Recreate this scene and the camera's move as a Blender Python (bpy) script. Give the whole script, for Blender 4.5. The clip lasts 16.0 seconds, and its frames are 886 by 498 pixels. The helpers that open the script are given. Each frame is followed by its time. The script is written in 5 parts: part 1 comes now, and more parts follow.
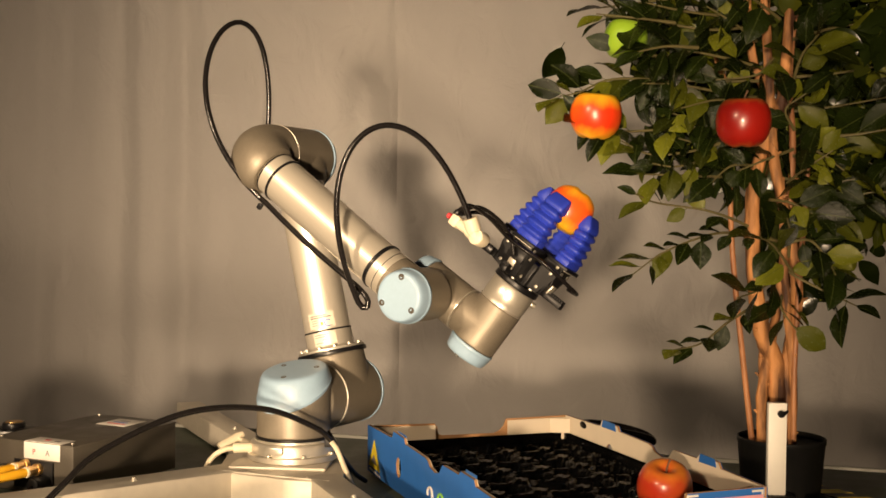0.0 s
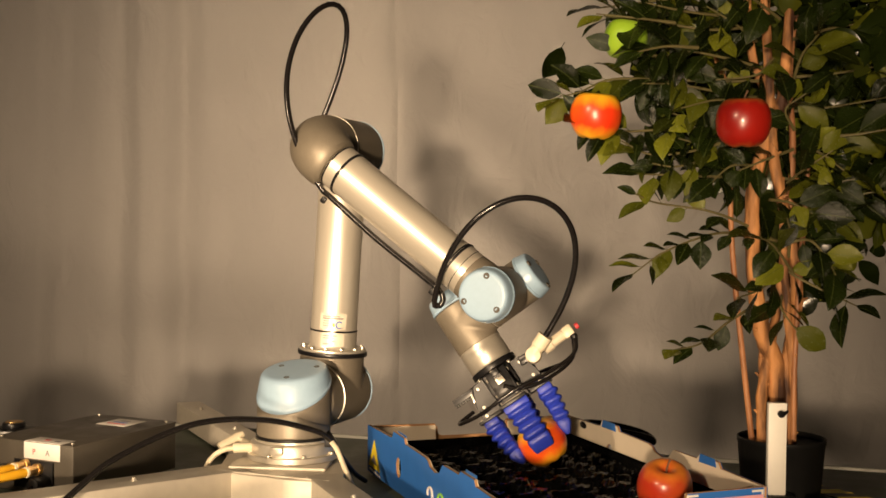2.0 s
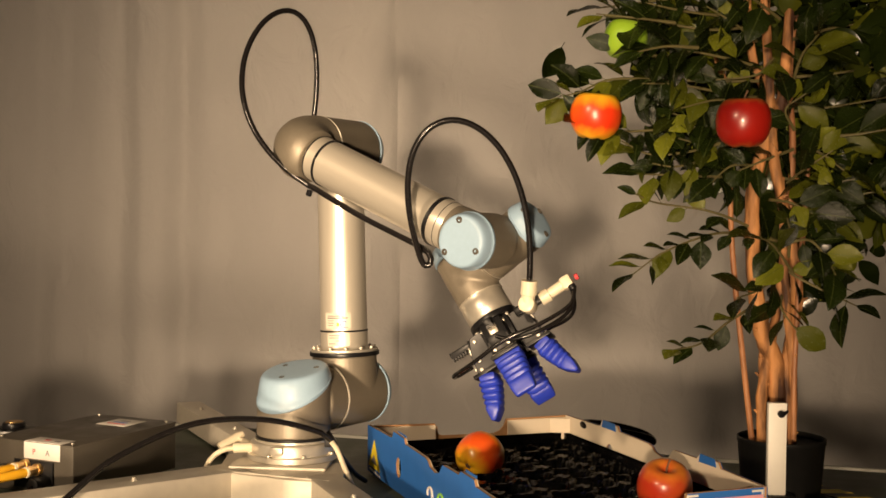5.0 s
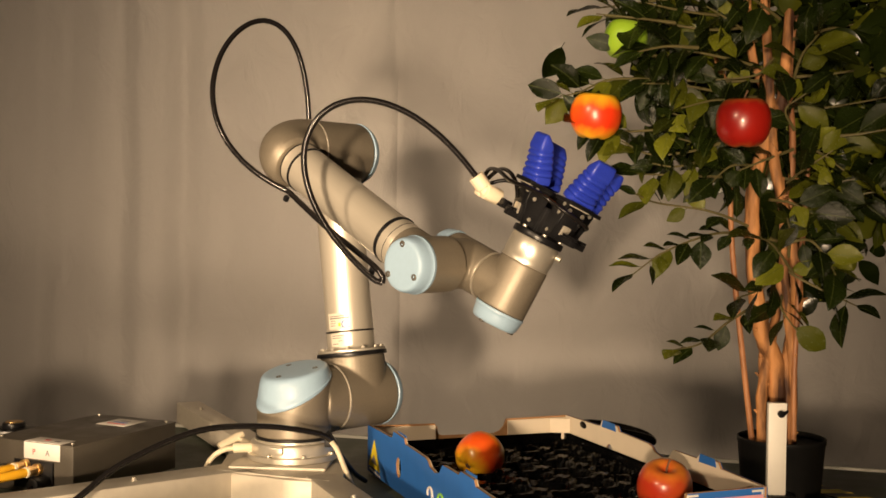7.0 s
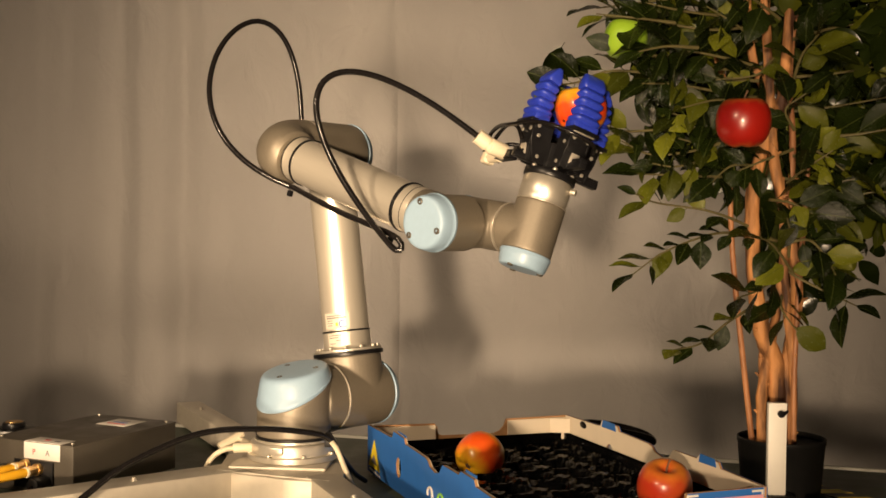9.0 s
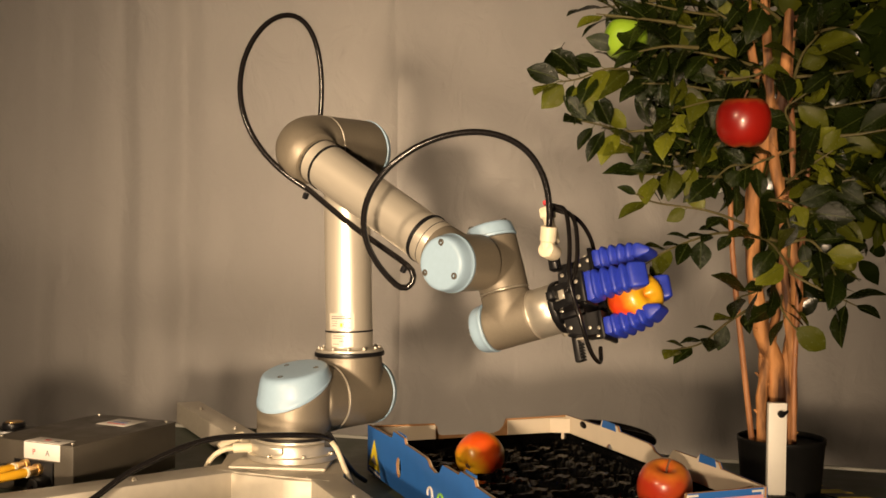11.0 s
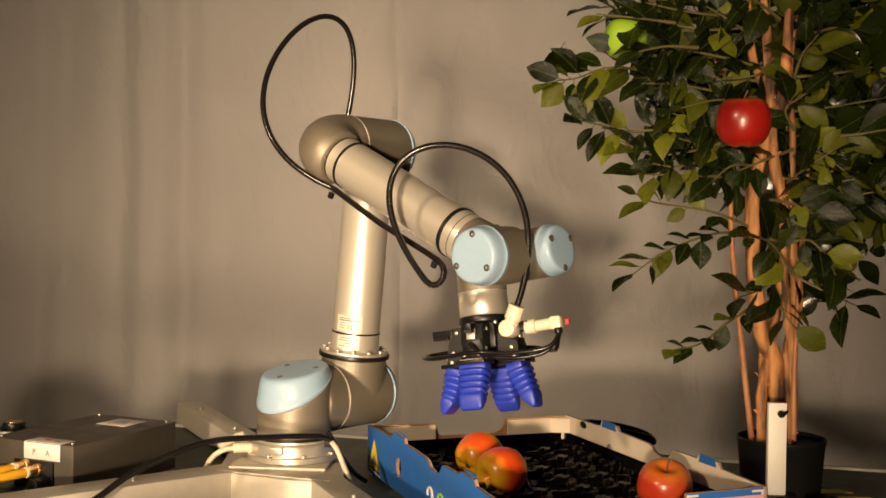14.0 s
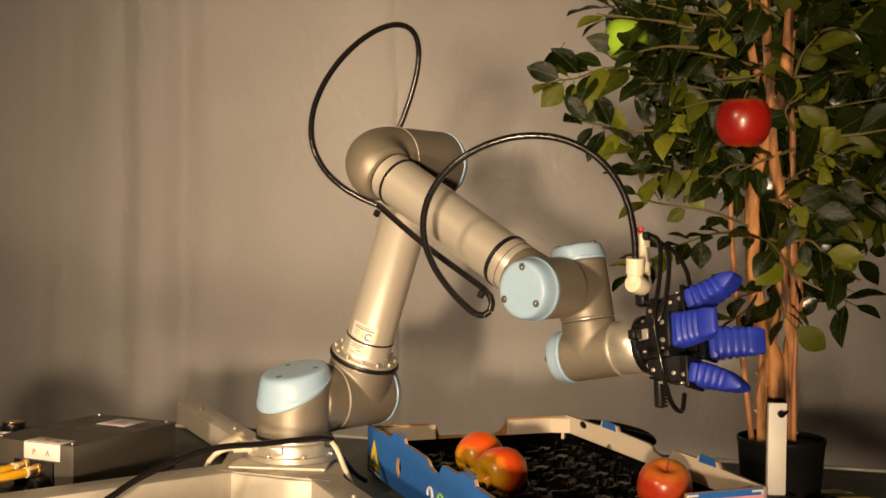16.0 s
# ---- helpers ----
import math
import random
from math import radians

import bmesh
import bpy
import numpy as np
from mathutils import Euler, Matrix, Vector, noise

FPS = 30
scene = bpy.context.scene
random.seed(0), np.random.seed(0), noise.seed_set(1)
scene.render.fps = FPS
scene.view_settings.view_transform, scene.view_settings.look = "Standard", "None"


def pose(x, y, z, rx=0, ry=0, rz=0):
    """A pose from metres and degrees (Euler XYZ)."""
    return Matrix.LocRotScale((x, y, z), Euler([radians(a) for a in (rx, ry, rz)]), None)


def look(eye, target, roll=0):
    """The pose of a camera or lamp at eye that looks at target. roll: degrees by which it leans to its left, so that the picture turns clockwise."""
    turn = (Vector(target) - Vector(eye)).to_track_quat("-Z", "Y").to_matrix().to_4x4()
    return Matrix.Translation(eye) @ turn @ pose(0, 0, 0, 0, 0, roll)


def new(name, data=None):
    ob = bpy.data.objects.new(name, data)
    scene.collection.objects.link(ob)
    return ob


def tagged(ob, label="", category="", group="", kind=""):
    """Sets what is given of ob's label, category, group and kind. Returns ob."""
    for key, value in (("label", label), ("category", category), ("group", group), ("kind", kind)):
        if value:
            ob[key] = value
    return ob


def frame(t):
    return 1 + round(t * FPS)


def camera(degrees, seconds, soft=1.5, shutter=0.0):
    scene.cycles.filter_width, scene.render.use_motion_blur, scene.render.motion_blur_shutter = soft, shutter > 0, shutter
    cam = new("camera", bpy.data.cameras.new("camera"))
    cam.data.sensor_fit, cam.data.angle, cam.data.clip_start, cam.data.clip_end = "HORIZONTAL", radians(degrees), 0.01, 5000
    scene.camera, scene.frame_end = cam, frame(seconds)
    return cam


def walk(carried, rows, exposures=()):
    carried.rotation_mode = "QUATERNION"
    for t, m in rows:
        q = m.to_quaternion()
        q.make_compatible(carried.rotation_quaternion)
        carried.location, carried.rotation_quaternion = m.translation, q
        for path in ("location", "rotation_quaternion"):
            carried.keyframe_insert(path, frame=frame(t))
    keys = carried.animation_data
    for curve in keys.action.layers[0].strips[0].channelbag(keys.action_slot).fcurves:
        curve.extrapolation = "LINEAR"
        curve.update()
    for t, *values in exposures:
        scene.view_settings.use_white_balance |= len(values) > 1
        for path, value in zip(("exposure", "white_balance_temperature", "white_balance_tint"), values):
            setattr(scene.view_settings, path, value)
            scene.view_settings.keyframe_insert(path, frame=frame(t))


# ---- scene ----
# Rig space: the arm's mounting face is the origin, 0.80 m over the room's floor.
O = 0.80
TABLE = O - 0.045
cam = camera(42.8, 16.0, soft=1.6)
CAM = Matrix.Translation((0.243, -1.861, O + 0.3835)) @ Euler((radians(90 - 1.176), 0, 0)).to_matrix().to_4x4() @ pose(0, 0, 0, 0, 0, 0.693)
walk(cam, [(0.0, CAM), (16.0, CAM)], exposures=[(0.0, 0.09), (1.0, 0.07), (2.5, 0.02), (3.5, 0.0), (16.0, 0.0)])

# ---------------------------------------------------------------- light
world = bpy.data.worlds.new("hall")
scene.world = world
world.use_nodes = True
world.node_tree.nodes["Background"].inputs[0].default_value = (1.0, 0.86, 0.68, 1)
world.node_tree.nodes["Background"].inputs[1].default_value = 0.017


def area_lamp(name, eye, target, size, power, color):
    data = bpy.data.lights.new(name, "AREA")
    data.shape, data.size, data.energy, data.color = "DISK", size, power, color
    ob = new(name, data)
    ob.matrix_world = look(eye, target)
    return ob


low = area_lamp("work_lamp_low", (-0.58, -5.00, O + 0.34), (0.12, 1.5, O + 0.42), 0.26, 12.8, (1.0, 0.72, 0.455))
low.data.spread = radians(33)
floor_lamp = area_lamp("work_lamp_on_floor", (-0.29, -4.00, O - 0.45), (0.02, 1.5, O + 0.70), 0.42, 5.6, (1.0, 0.73, 0.465))
floor_lamp.data.spread = radians(36)
high = area_lamp("work_lamp_high", (-2.6, -3.6, O + 1.85), (0.15, 1.0, O + 0.22), 0.34, 8.8, (1.0, 0.72, 0.455))
high.data.spread = radians(38)

# ---------------------------------------------------------------- materials
def mat(name, color, rough=0.5, metal=0.0, grain=60.0, vary=0.12, bump=0.0, wear=0.08, stretch=(1, 1, 1), coat=0.0, island=0.0, sub=0.0, spec=0.5):
    """A surface with grain and a larger, slower variation of colour and gloss."""
    m = bpy.data.materials.new(name)
    m.use_nodes = True
    nt = m.node_tree
    n, l = nt.nodes, nt.links
    b = n["Principled BSDF"]
    b.inputs["Metallic"].default_value = metal
    b.inputs["Coat Weight"].default_value = coat
    b.inputs["Coat Roughness"].default_value = 0.08
    b.inputs["Specular IOR Level"].default_value = spec
    if sub:
        b.inputs["Subsurface Weight"].default_value = sub
        b.inputs["Subsurface Radius"].default_value = (0.01, 0.006, 0.004)
    tc, mp = n.new("ShaderNodeTexCoord"), n.new("ShaderNodeMapping")
    mp.inputs["Scale"].default_value = stretch
    l.new(tc.outputs["Object"], mp.inputs[0])
    fine, slow = n.new("ShaderNodeTexNoise"), n.new("ShaderNodeTexNoise")
    fine.inputs["Scale"].default_value, fine.inputs["Detail"].default_value = grain, 6
    slow.inputs["Scale"].default_value, slow.inputs["Detail"].default_value = grain / 9, 4
    l.new(mp.outputs[0], fine.inputs["Vector"])
    l.new(mp.outputs[0], slow.inputs["Vector"])
    add = n.new("ShaderNodeMath")
    add.operation = "ADD"
    l.new(fine.outputs[0], add.inputs[0])
    l.new(slow.outputs[0], add.inputs[1])
    last = add
    if island:
        info = n.new("ShaderNodeObjectInfo")
        mul = n.new("ShaderNodeMath")
        mul.operation = "MULTIPLY_ADD"
        mul.inputs[1].default_value, mul.inputs[2].default_value = island, -island / 2
        l.new(info.outputs["Random"], mul.inputs[0])
        last = n.new("ShaderNodeMath")
        l.new(add.outputs[0], last.inputs[0])
        l.new(mul.outputs[0], last.inputs[1])
    ramp = n.new("ShaderNodeMapRange")
    ramp.inputs["From Min"].default_value, ramp.inputs["From Max"].default_value = 0.6, 1.4
    ramp.inputs["To Min"].default_value, ramp.inputs["To Max"].default_value = 1 - vary, 1 + vary
    l.new(last.outputs[0], ramp.inputs[0])
    mix = n.new("ShaderNodeVectorMath")
    mix.operation = "SCALE"
    mix.inputs[0].default_value = color
    l.new(ramp.outputs[0], mix.inputs["Scale"])
    l.new(mix.outputs[0], b.inputs["Base Color"])
    gloss = n.new("ShaderNodeMapRange")
    gloss.inputs["From Min"].default_value, gloss.inputs["From Max"].default_value = 0.3, 0.7
    gloss.inputs["To Min"].default_value, gloss.inputs["To Max"].default_value = max(0.02, rough - wear), min(1, rough + wear)
    l.new(slow.outputs[0], gloss.inputs[0])
    l.new(gloss.outputs[0], b.inputs["Roughness"])
    if bump:
        bp = n.new("ShaderNodeBump")
        bp.inputs["Strength"].default_value, bp.inputs["Distance"].default_value = 1.0, bump
        l.new(fine.outputs[0], bp.inputs["Height"])
        l.new(bp.outputs[0], b.inputs["Normal"])
    return m


def two_tone(name, low, high, scale, stretch=(1, 1, 1), rough=0.3, lo=0.4, hi=0.6, coat=0.0, detail=4.0, axis=None, bump=0.0, sub=0.0):
    """Two colours blended along a noise, or along one axis of the thing with noise on it."""
    m = bpy.data.materials.new(name)
    m.use_nodes = True
    n, l = m.node_tree.nodes, m.node_tree.links
    b = n["Principled BSDF"]
    b.inputs["Roughness"].default_value = rough
    b.inputs["Coat Weight"].default_value, b.inputs["Coat Roughness"].default_value = coat, 0.1
    if sub:
        b.inputs["Subsurface Weight"].default_value = sub
        b.inputs["Subsurface Radius"].default_value = (0.012, 0.006, 0.003)
    tc, mp, nz, r = (n.new(k) for k in ("ShaderNodeTexCoord", "ShaderNodeMapping", "ShaderNodeTexNoise", "ShaderNodeValToRGB"))
    mp.inputs["Scale"].default_value = stretch
    nz.inputs["Scale"].default_value, nz.inputs["Detail"].default_value = scale, detail
    l.new(tc.outputs["Object"], mp.inputs[0])
    l.new(mp.outputs[0], nz.inputs["Vector"])
    value = nz.outputs[0]
    if axis:
        dot, mul = n.new("ShaderNodeVectorMath"), n.new("ShaderNodeMath")
        dot.operation, mul.operation = "DOT_PRODUCT", "MULTIPLY_ADD"
        dot.inputs[1].default_value = axis
        l.new(tc.outputs["Object"], dot.inputs[0])
        mul.inputs[1].default_value = 0.55
        l.new(nz.outputs[0], mul.inputs[0])
        l.new(dot.outputs["Value"], mul.inputs[2])
        value = mul.outputs[0]
    r.color_ramp.elements[0].position, r.color_ramp.elements[0].color = lo, (*low, 1)
    r.color_ramp.elements[1].position, r.color_ramp.elements[1].color = hi, (*high, 1)
    l.new(value, r.inputs[0])
    l.new(r.outputs[0], b.inputs["Base Color"])
    if bump:
        bp = n.new("ShaderNodeBump")
        bp.inputs["Distance"].default_value = bump
        l.new(nz.outputs[0], bp.inputs["Height"])
        l.new(bp.outputs[0], b.inputs["Normal"])
    return m


ALU = mat("anodised_aluminium", (0.70, 0.65, 0.555), 0.32, 0.64, 90, 0.05, stretch=(1, 1, 0.15), wear=0.04)
HOUSING = mat("powder_coated_housing", (0.215, 0.188, 0.146), 0.50, 0.45, 260, 0.07, 0.00008, wear=0.05)
STEEL = mat("turned_steel", (0.62, 0.58, 0.50), 0.36, 0.72, 120, 0.06, wear=0.06)
CAPBLUE = mat("pale_blue_plastic", (0.28, 0.405, 0.535), 0.36, 0, 120, 0.05, 0.00004)
BLACKP = mat("black_plastic", (0.007, 0.007, 0.008), 0.36, 0, 150, 0.3, 0.00005, wear=0.1, spec=0.35)
RUBBER = mat("black_rubber", (0.009, 0.008, 0.008), 0.20, 0, 120, 0.3, wear=0.05, spec=0.34)
BLUESIL = mat("blue_silicone", (0.020, 0.042, 0.42), 0.42, 0, 160, 0.12, 0.00015, wear=0.08, sub=0.1)
IVORY = mat("ivory_plastic", (0.72, 0.64, 0.48), 0.4, 0, 100, 0.06)
PLATE = mat("raw_aluminium_sheet", (0.60, 0.555, 0.47), 0.52, 0.45, 70, 0.07, 0.00005, wear=0.1)
BOXGREY = mat("dark_grey_painted_metal", (0.072, 0.063, 0.050), 0.46, 0.1, 320, 0.14, 0.00012)
PAPER = mat("white_sticker", (0.72, 0.69, 0.64), 0.5, 0, 50, 0.05)
INK = mat("grey_print", (0.16, 0.15, 0.16), 0.6, 0, 50, 0.05)
REDINK = mat("red_print", (0.55, 0.05, 0.06), 0.6, 0, 50, 0.05)
BLUEINK = mat("blue_print", (0.02, 0.10, 0.42), 0.5, 0, 50, 0.05)
YELLOW = mat("yellow_cable_sheath", (0.80, 0.42, 0.02), 0.36, 0, 80, 0.07)
YELLOWINK = mat("yellow_print", (0.80, 0.62, 0.02), 0.5, 0, 50, 0.06)
BRASS = mat("brass_fitting", (0.62, 0.40, 0.16), 0.3, 0.9, 80, 0.1)
MAT = mat("green_table_mat", (0.060, 0.078, 0.055), 0.6, 0, 220, 0.18, 0.0002)
EDGE = mat("pale_table_edging", (0.42, 0.42, 0.38), 0.5, 0, 60, 0.08)
CARDBLUE = mat("blue_printed_card", (0.025, 0.135, 0.46), 0.45, 0, 40, 0.07, 0.0001)
CARDIN = mat("pale_card", (0.66, 0.58, 0.46), 0.7, 0, 30, 0.06, 0.00012)
CARDRAW = mat("brown_corrugated_card", (0.40, 0.22, 0.10), 0.8, 0, 60, 0.15, 0.0002)
TRAYB = mat("black_vacuum_formed_plastic", (0.006, 0.006, 0.006), 0.13, 0, 40, 0.3, 0.0008, wear=0.06)
PINK = mat("pink_label", (0.75, 0.36, 0.42), 0.5, 0, 30, 0.04)
WOOD = two_tone("brown_bark", (0.045, 0.016, 0.006), (0.50, 0.23, 0.080), 38, (1, 1, 0.22), 0.72, 0.38, 0.60, bump=0.010)
CANE = two_tone("reddish_cane", (0.19, 0.075, 0.030), (0.40, 0.18, 0.075), 40, (1, 1, 0.1), 0.55)
POTB = mat("black_pot_plastic", (0.006, 0.006, 0.006), 0.5, 0, 60, 0.25, 0.0002, spec=0.2)
WHITEP = mat("white_painted_metal", (0.76, 0.74, 0.68), 0.45, 0, 60, 0.04)
FLOOR = mat("dark_hall_floor", (0.07, 0.065, 0.06), 0.6, 0, 30, 0.2)
WALLP = mat("dark_hall_wall", (0.16, 0.15, 0.14), 0.8, 0, 10, 0.1)
CLOTH = two_tone("grey_curtain_cloth", (0.47, 0.455, 0.445), (0.55, 0.53, 0.51), 2.2, (1, 1, 0.4), 0.9, 0.3, 0.7, bump=0.004)

# small creases over the slow waves of the cloth
def creased(m, scale, depth):
    n, l = m.node_tree.nodes, m.node_tree.links
    b = n["Principled BSDF"]
    tc, mp, nz, bp = (n.new(k) for k in ("ShaderNodeTexCoord", "ShaderNodeMapping", "ShaderNodeTexNoise", "ShaderNodeBump"))
    mp.inputs["Scale"].default_value = (1, 1, 0.7)
    nz.inputs["Scale"].default_value, nz.inputs["Detail"].default_value, nz.inputs["Distortion"].default_value = scale, 5, 0.8
    bp.inputs["Distance"].default_value = depth
    l.new(tc.outputs["Object"], mp.inputs[0])
    l.new(mp.outputs[0], nz.inputs["Vector"])
    l.new(nz.outputs[0], bp.inputs["Height"])
    l.new(b.inputs["Normal"].links[0].from_socket, bp.inputs["Normal"])
    l.new(bp.outputs[0], b.inputs["Normal"])


creased(CLOTH, 9, 0.010)

# ---------------------------------------------------------------- mesh tools
def part(name, bm, material, parent=None, label="", m=None, smooth=True):
    bmesh.ops.recalc_face_normals(bm, faces=bm.faces[:])
    me = bpy.data.meshes.new(name)
    bm.to_mesh(me)
    bm.free()
    me.materials.append(material)
    if smooth:
        me.shade_smooth()
        me.set_sharp_from_angle(angle=radians(38))
    ob = new(name, me)
    ob.parent = parent
    if m is not None:
        ob.matrix_basis = m
    if label:
        ob["label"] = label
    return ob


def cast(ob, voxel=0.0016, rounds=10):
    """Melts overlapping drums into one casting with soft fillets."""
    r = ob.modifiers.new("union", "REMESH")
    r.mode, r.voxel_size, r.use_smooth_shade = "VOXEL", voxel, True
    f = ob.modifiers.new("fillet", "SMOOTH")
    f.factor, f.iterations = 0.5, rounds
    return ob


def thing(name, m, label, category, group="", kind=""):
    ob = new(name)
    ob.empty_display_size = 0.05
    ob.matrix_basis = m
    return tagged(ob, label, category, group, kind)


def ring_loft(bm, rings, close=True, caps=True):
    """Skin between rings of equal count."""
    vs = [[bm.verts.new(p) for p in r] for r in rings]
    n = len(vs[0])
    for a, b in zip(vs, vs[1:]):
        for i in range(n if close else n - 1):
            j = (i + 1) % n
            bm.faces.new((a[i], a[j], b[j], b[i]))
    if caps:
        bm.faces.new(vs[0][::-1])
        bm.faces.new(vs[-1])
    return vs


def lathe(profile, n=40, m=None, bm=None):
    """Revolve (radius, height) pairs round z."""
    bm = bm or bmesh.new()
    m = m or Matrix()
    ring_loft(bm, [[m @ Vector((r * math.cos(2 * math.pi * i / n), r * math.sin(2 * math.pi * i / n), z)) for i in range(n)] for r, z in profile])
    return bm


def rounded(r, z0, z1, b=0.002):
    return [(r - b, z0), (r - b * 0.3, z0 + b * 0.3), (r, z0 + b), (r, z1 - b), (r - b * 0.3, z1 - b * 0.3), (r - b, z1)]


def box(sx, sy, sz, m=None, bevel=0.0, bm=None, seg=2):
    own = bmesh.new()
    bmesh.ops.create_cube(own, size=1.0, matrix=Matrix.Diagonal((sx, sy, sz, 1)))
    if bevel:
        bmesh.ops.bevel(own, geom=own.edges[:], offset=bevel, segments=seg, profile=0.5, affect="EDGES")
    bmesh.ops.transform(own, matrix=m or Matrix(), verts=own.verts[:])
    if bm is None:
        return own
    tmp = bpy.data.meshes.new("tmp")
    own.to_mesh(tmp)
    own.free()
    bm.from_mesh(tmp)
    bpy.data.meshes.remove(tmp)
    return bm


def sweep(points, radii, n=14, bm=None, caps=True):
    """A tube along points, with no twist."""
    bm = bm or bmesh.new()
    pts = [Vector(p) for p in points]
    if not hasattr(radii, "__len__"):
        radii = [radii] * len(pts)
    tang = [(pts[min(i + 1, len(pts) - 1)] - pts[max(i - 1, 0)]).normalized() for i in range(len(pts))]
    u = tang[0].orthogonal().normalized()
    rings = []
    for p, t, r in zip(pts, tang, radii):
        u = (u - t * u.dot(t)).normalized()
        v = t.cross(u)
        rings.append([p + r * (math.cos(a) * u + math.sin(a) * v) for a in (2 * math.pi * i / n for i in range(n))])
    ring_loft(bm, rings, caps=caps)
    return bm


def bezier(p0, p1, p2, p3, n):
    p0, p1, p2, p3 = (Vector(p) for p in (p0, p1, p2, p3))
    out = []
    for i in range(n + 1):
        t = i / n
        s = 1 - t
        out.append(s ** 3 * p0 + 3 * s * s * t * p1 + 3 * s * t * t * p2 + t ** 3 * p3)
    return out


def smooth_path(points, per=6):
    """Catmull-Rom through the points."""
    p = [Vector(a) for a in points]
    p = [2 * p[0] - p[1], *p, 2 * p[-1] - p[-2]]
    out = []
    for i in range(1, len(p) - 2):
        for k in range(per):
            t = k / per
            a, b, c, d = p[i - 1:i + 3]
            out.append(0.5 * (2 * b + (c - a) * t + (2 * a - 5 * b + 4 * c - d) * t * t + (3 * b - a - 3 * c + d) * t ** 3))
    return [*out, p[-2]]


def outline(points, depth, m=None, bm=None, bevel=0.0):
    """A plate cut to an outline in xy, depth thick along z."""
    own = bmesh.new()
    f = own.faces.new([own.verts.new((x, y, -depth / 2)) for x, y in points])
    ext = bmesh.ops.extrude_face_region(own, geom=[f])
    bmesh.ops.translate(own, vec=(0, 0, depth), verts=[v for v in ext["geom"] if isinstance(v, bmesh.types.BMVert)])
    bmesh.ops.recalc_face_normals(own, faces=own.faces[:])
    if bevel:
        bmesh.ops.bevel(own, geom=own.edges[:], offset=bevel, segments=1, affect="EDGES")
    bmesh.ops.transform(own, matrix=m or Matrix(), verts=own.verts[:])
    if bm is None:
        return own
    tmp = bpy.data.meshes.new("tmp")
    own.to_mesh(tmp)
    own.free()
    bm.from_mesh(tmp)
    bpy.data.meshes.remove(tmp)
    return bm


ALONG_Y = Euler((radians(-90), 0, 0)).to_matrix().to_4x4()   # z of a lathe to +y
AGAINST_Y = Euler((radians(90), 0, 0)).to_matrix().to_4x4()  # z of a lathe to -y
DOWN = Euler((radians(180), 0, 0)).to_matrix().to_4x4()


def smooth_step(t, a, b):
    k = min(1.0, max(0.0, (t - a) / (b - a)))
    return k * k * (3 - 2 * k)

# ---------------------------------------------------------------- the hall
def hall():
    bm = box(9, 12, 0.1, Matrix.Translation((0, -2, -0.05)))
    tagged(part("floor", bm, FLOOR), "dark worn hall floor under the table", "floor", kind="structure")
    bm = box(9, 12, 0.1, Matrix.Translation((0, -2, 3.45)))
    tagged(part("ceiling", bm, WALLP), "dark plain hall ceiling", "ceiling", kind="structure")
    for i, (x, y, sx, sy) in enumerate(((-4.55, -2, 0.1, 12), (4.55, -2, 0.1, 12), (0, -8.05, 9.2, 0.1), (0, 4.05, 9.2, 0.1))):
        tagged(part("wall_%d" % (i + 1), box(sx, sy, 3.4, Matrix.Translation((x, y, 1.7))), WALLP), "plain dark hall wall", "wall", kind="structure")
    # the curtain hangs in shallow folds
    bm = bmesh.new()
    nx, nz = 420, 56
    rings = []
    for k in range(nz + 1):
        z = 0.02 + 2.5 * k / nz
        row = []
        for i in range(nx + 1):
            x = -2.2 + 5.2 * i / nx
            y = CURTAIN + 0.035 * noise.noise((x * 2.1, 0.3, z * 0.10)) + 0.010 * noise.noise((x * 7.0, 4.0, z * 0.3)) + 0.010 * noise.noise((x * 2.6 + z, 7.0, z * 2.4)) + 0.006 * noise.noise((x * 6 - z * 2, 1.0, z * 5)) + fold(x, z)
            row.append((x, y, z))
        rings.append(row)
    ring_loft(bm, rings, close=False, caps=False)
    bmesh.ops.solidify(bm, geom=bm.faces[:], thickness=0.003)
    tagged(part("curtain", bm, CLOTH), "grey cloth backdrop curtain hanging in soft folds", "curtain", kind="structure")


CURTAIN = 1.5


def fold(x, z):
    """The pressed folds and the sewn seam of the cloth."""
    y = 0.0
    for c, w, a in ((-0.69, 0.06, 0.024), (-0.54, 0.045, 0.036), (-1.05, 0.07, 0.026), (0.095 + 0.022 * (O + 1 - z), 0.007, 0.008), (0.70, 0.14, 0.018), (1.20, 0.06, 0.018), (-0.24, 0.08, 0.012)):
        y += a * math.exp(-((x - c) / w) ** 2)
    # slanting panels at the far end of the cloth: distance from the crease, depth
    d = -0.68 + 0.02 * math.sin(z * 1.3) - x
    for d0, d1, rise in ((0, 0.10, 0.085), (0.10, 0.28, 0.060), (0.27, 0.36, -0.040), (0.34, 0.44, 0.030), (0.44, 0.64, -0.050), (0.60, 0.9, 0.05)):
        y += rise * smooth_step(d, d0, d1)
    return y


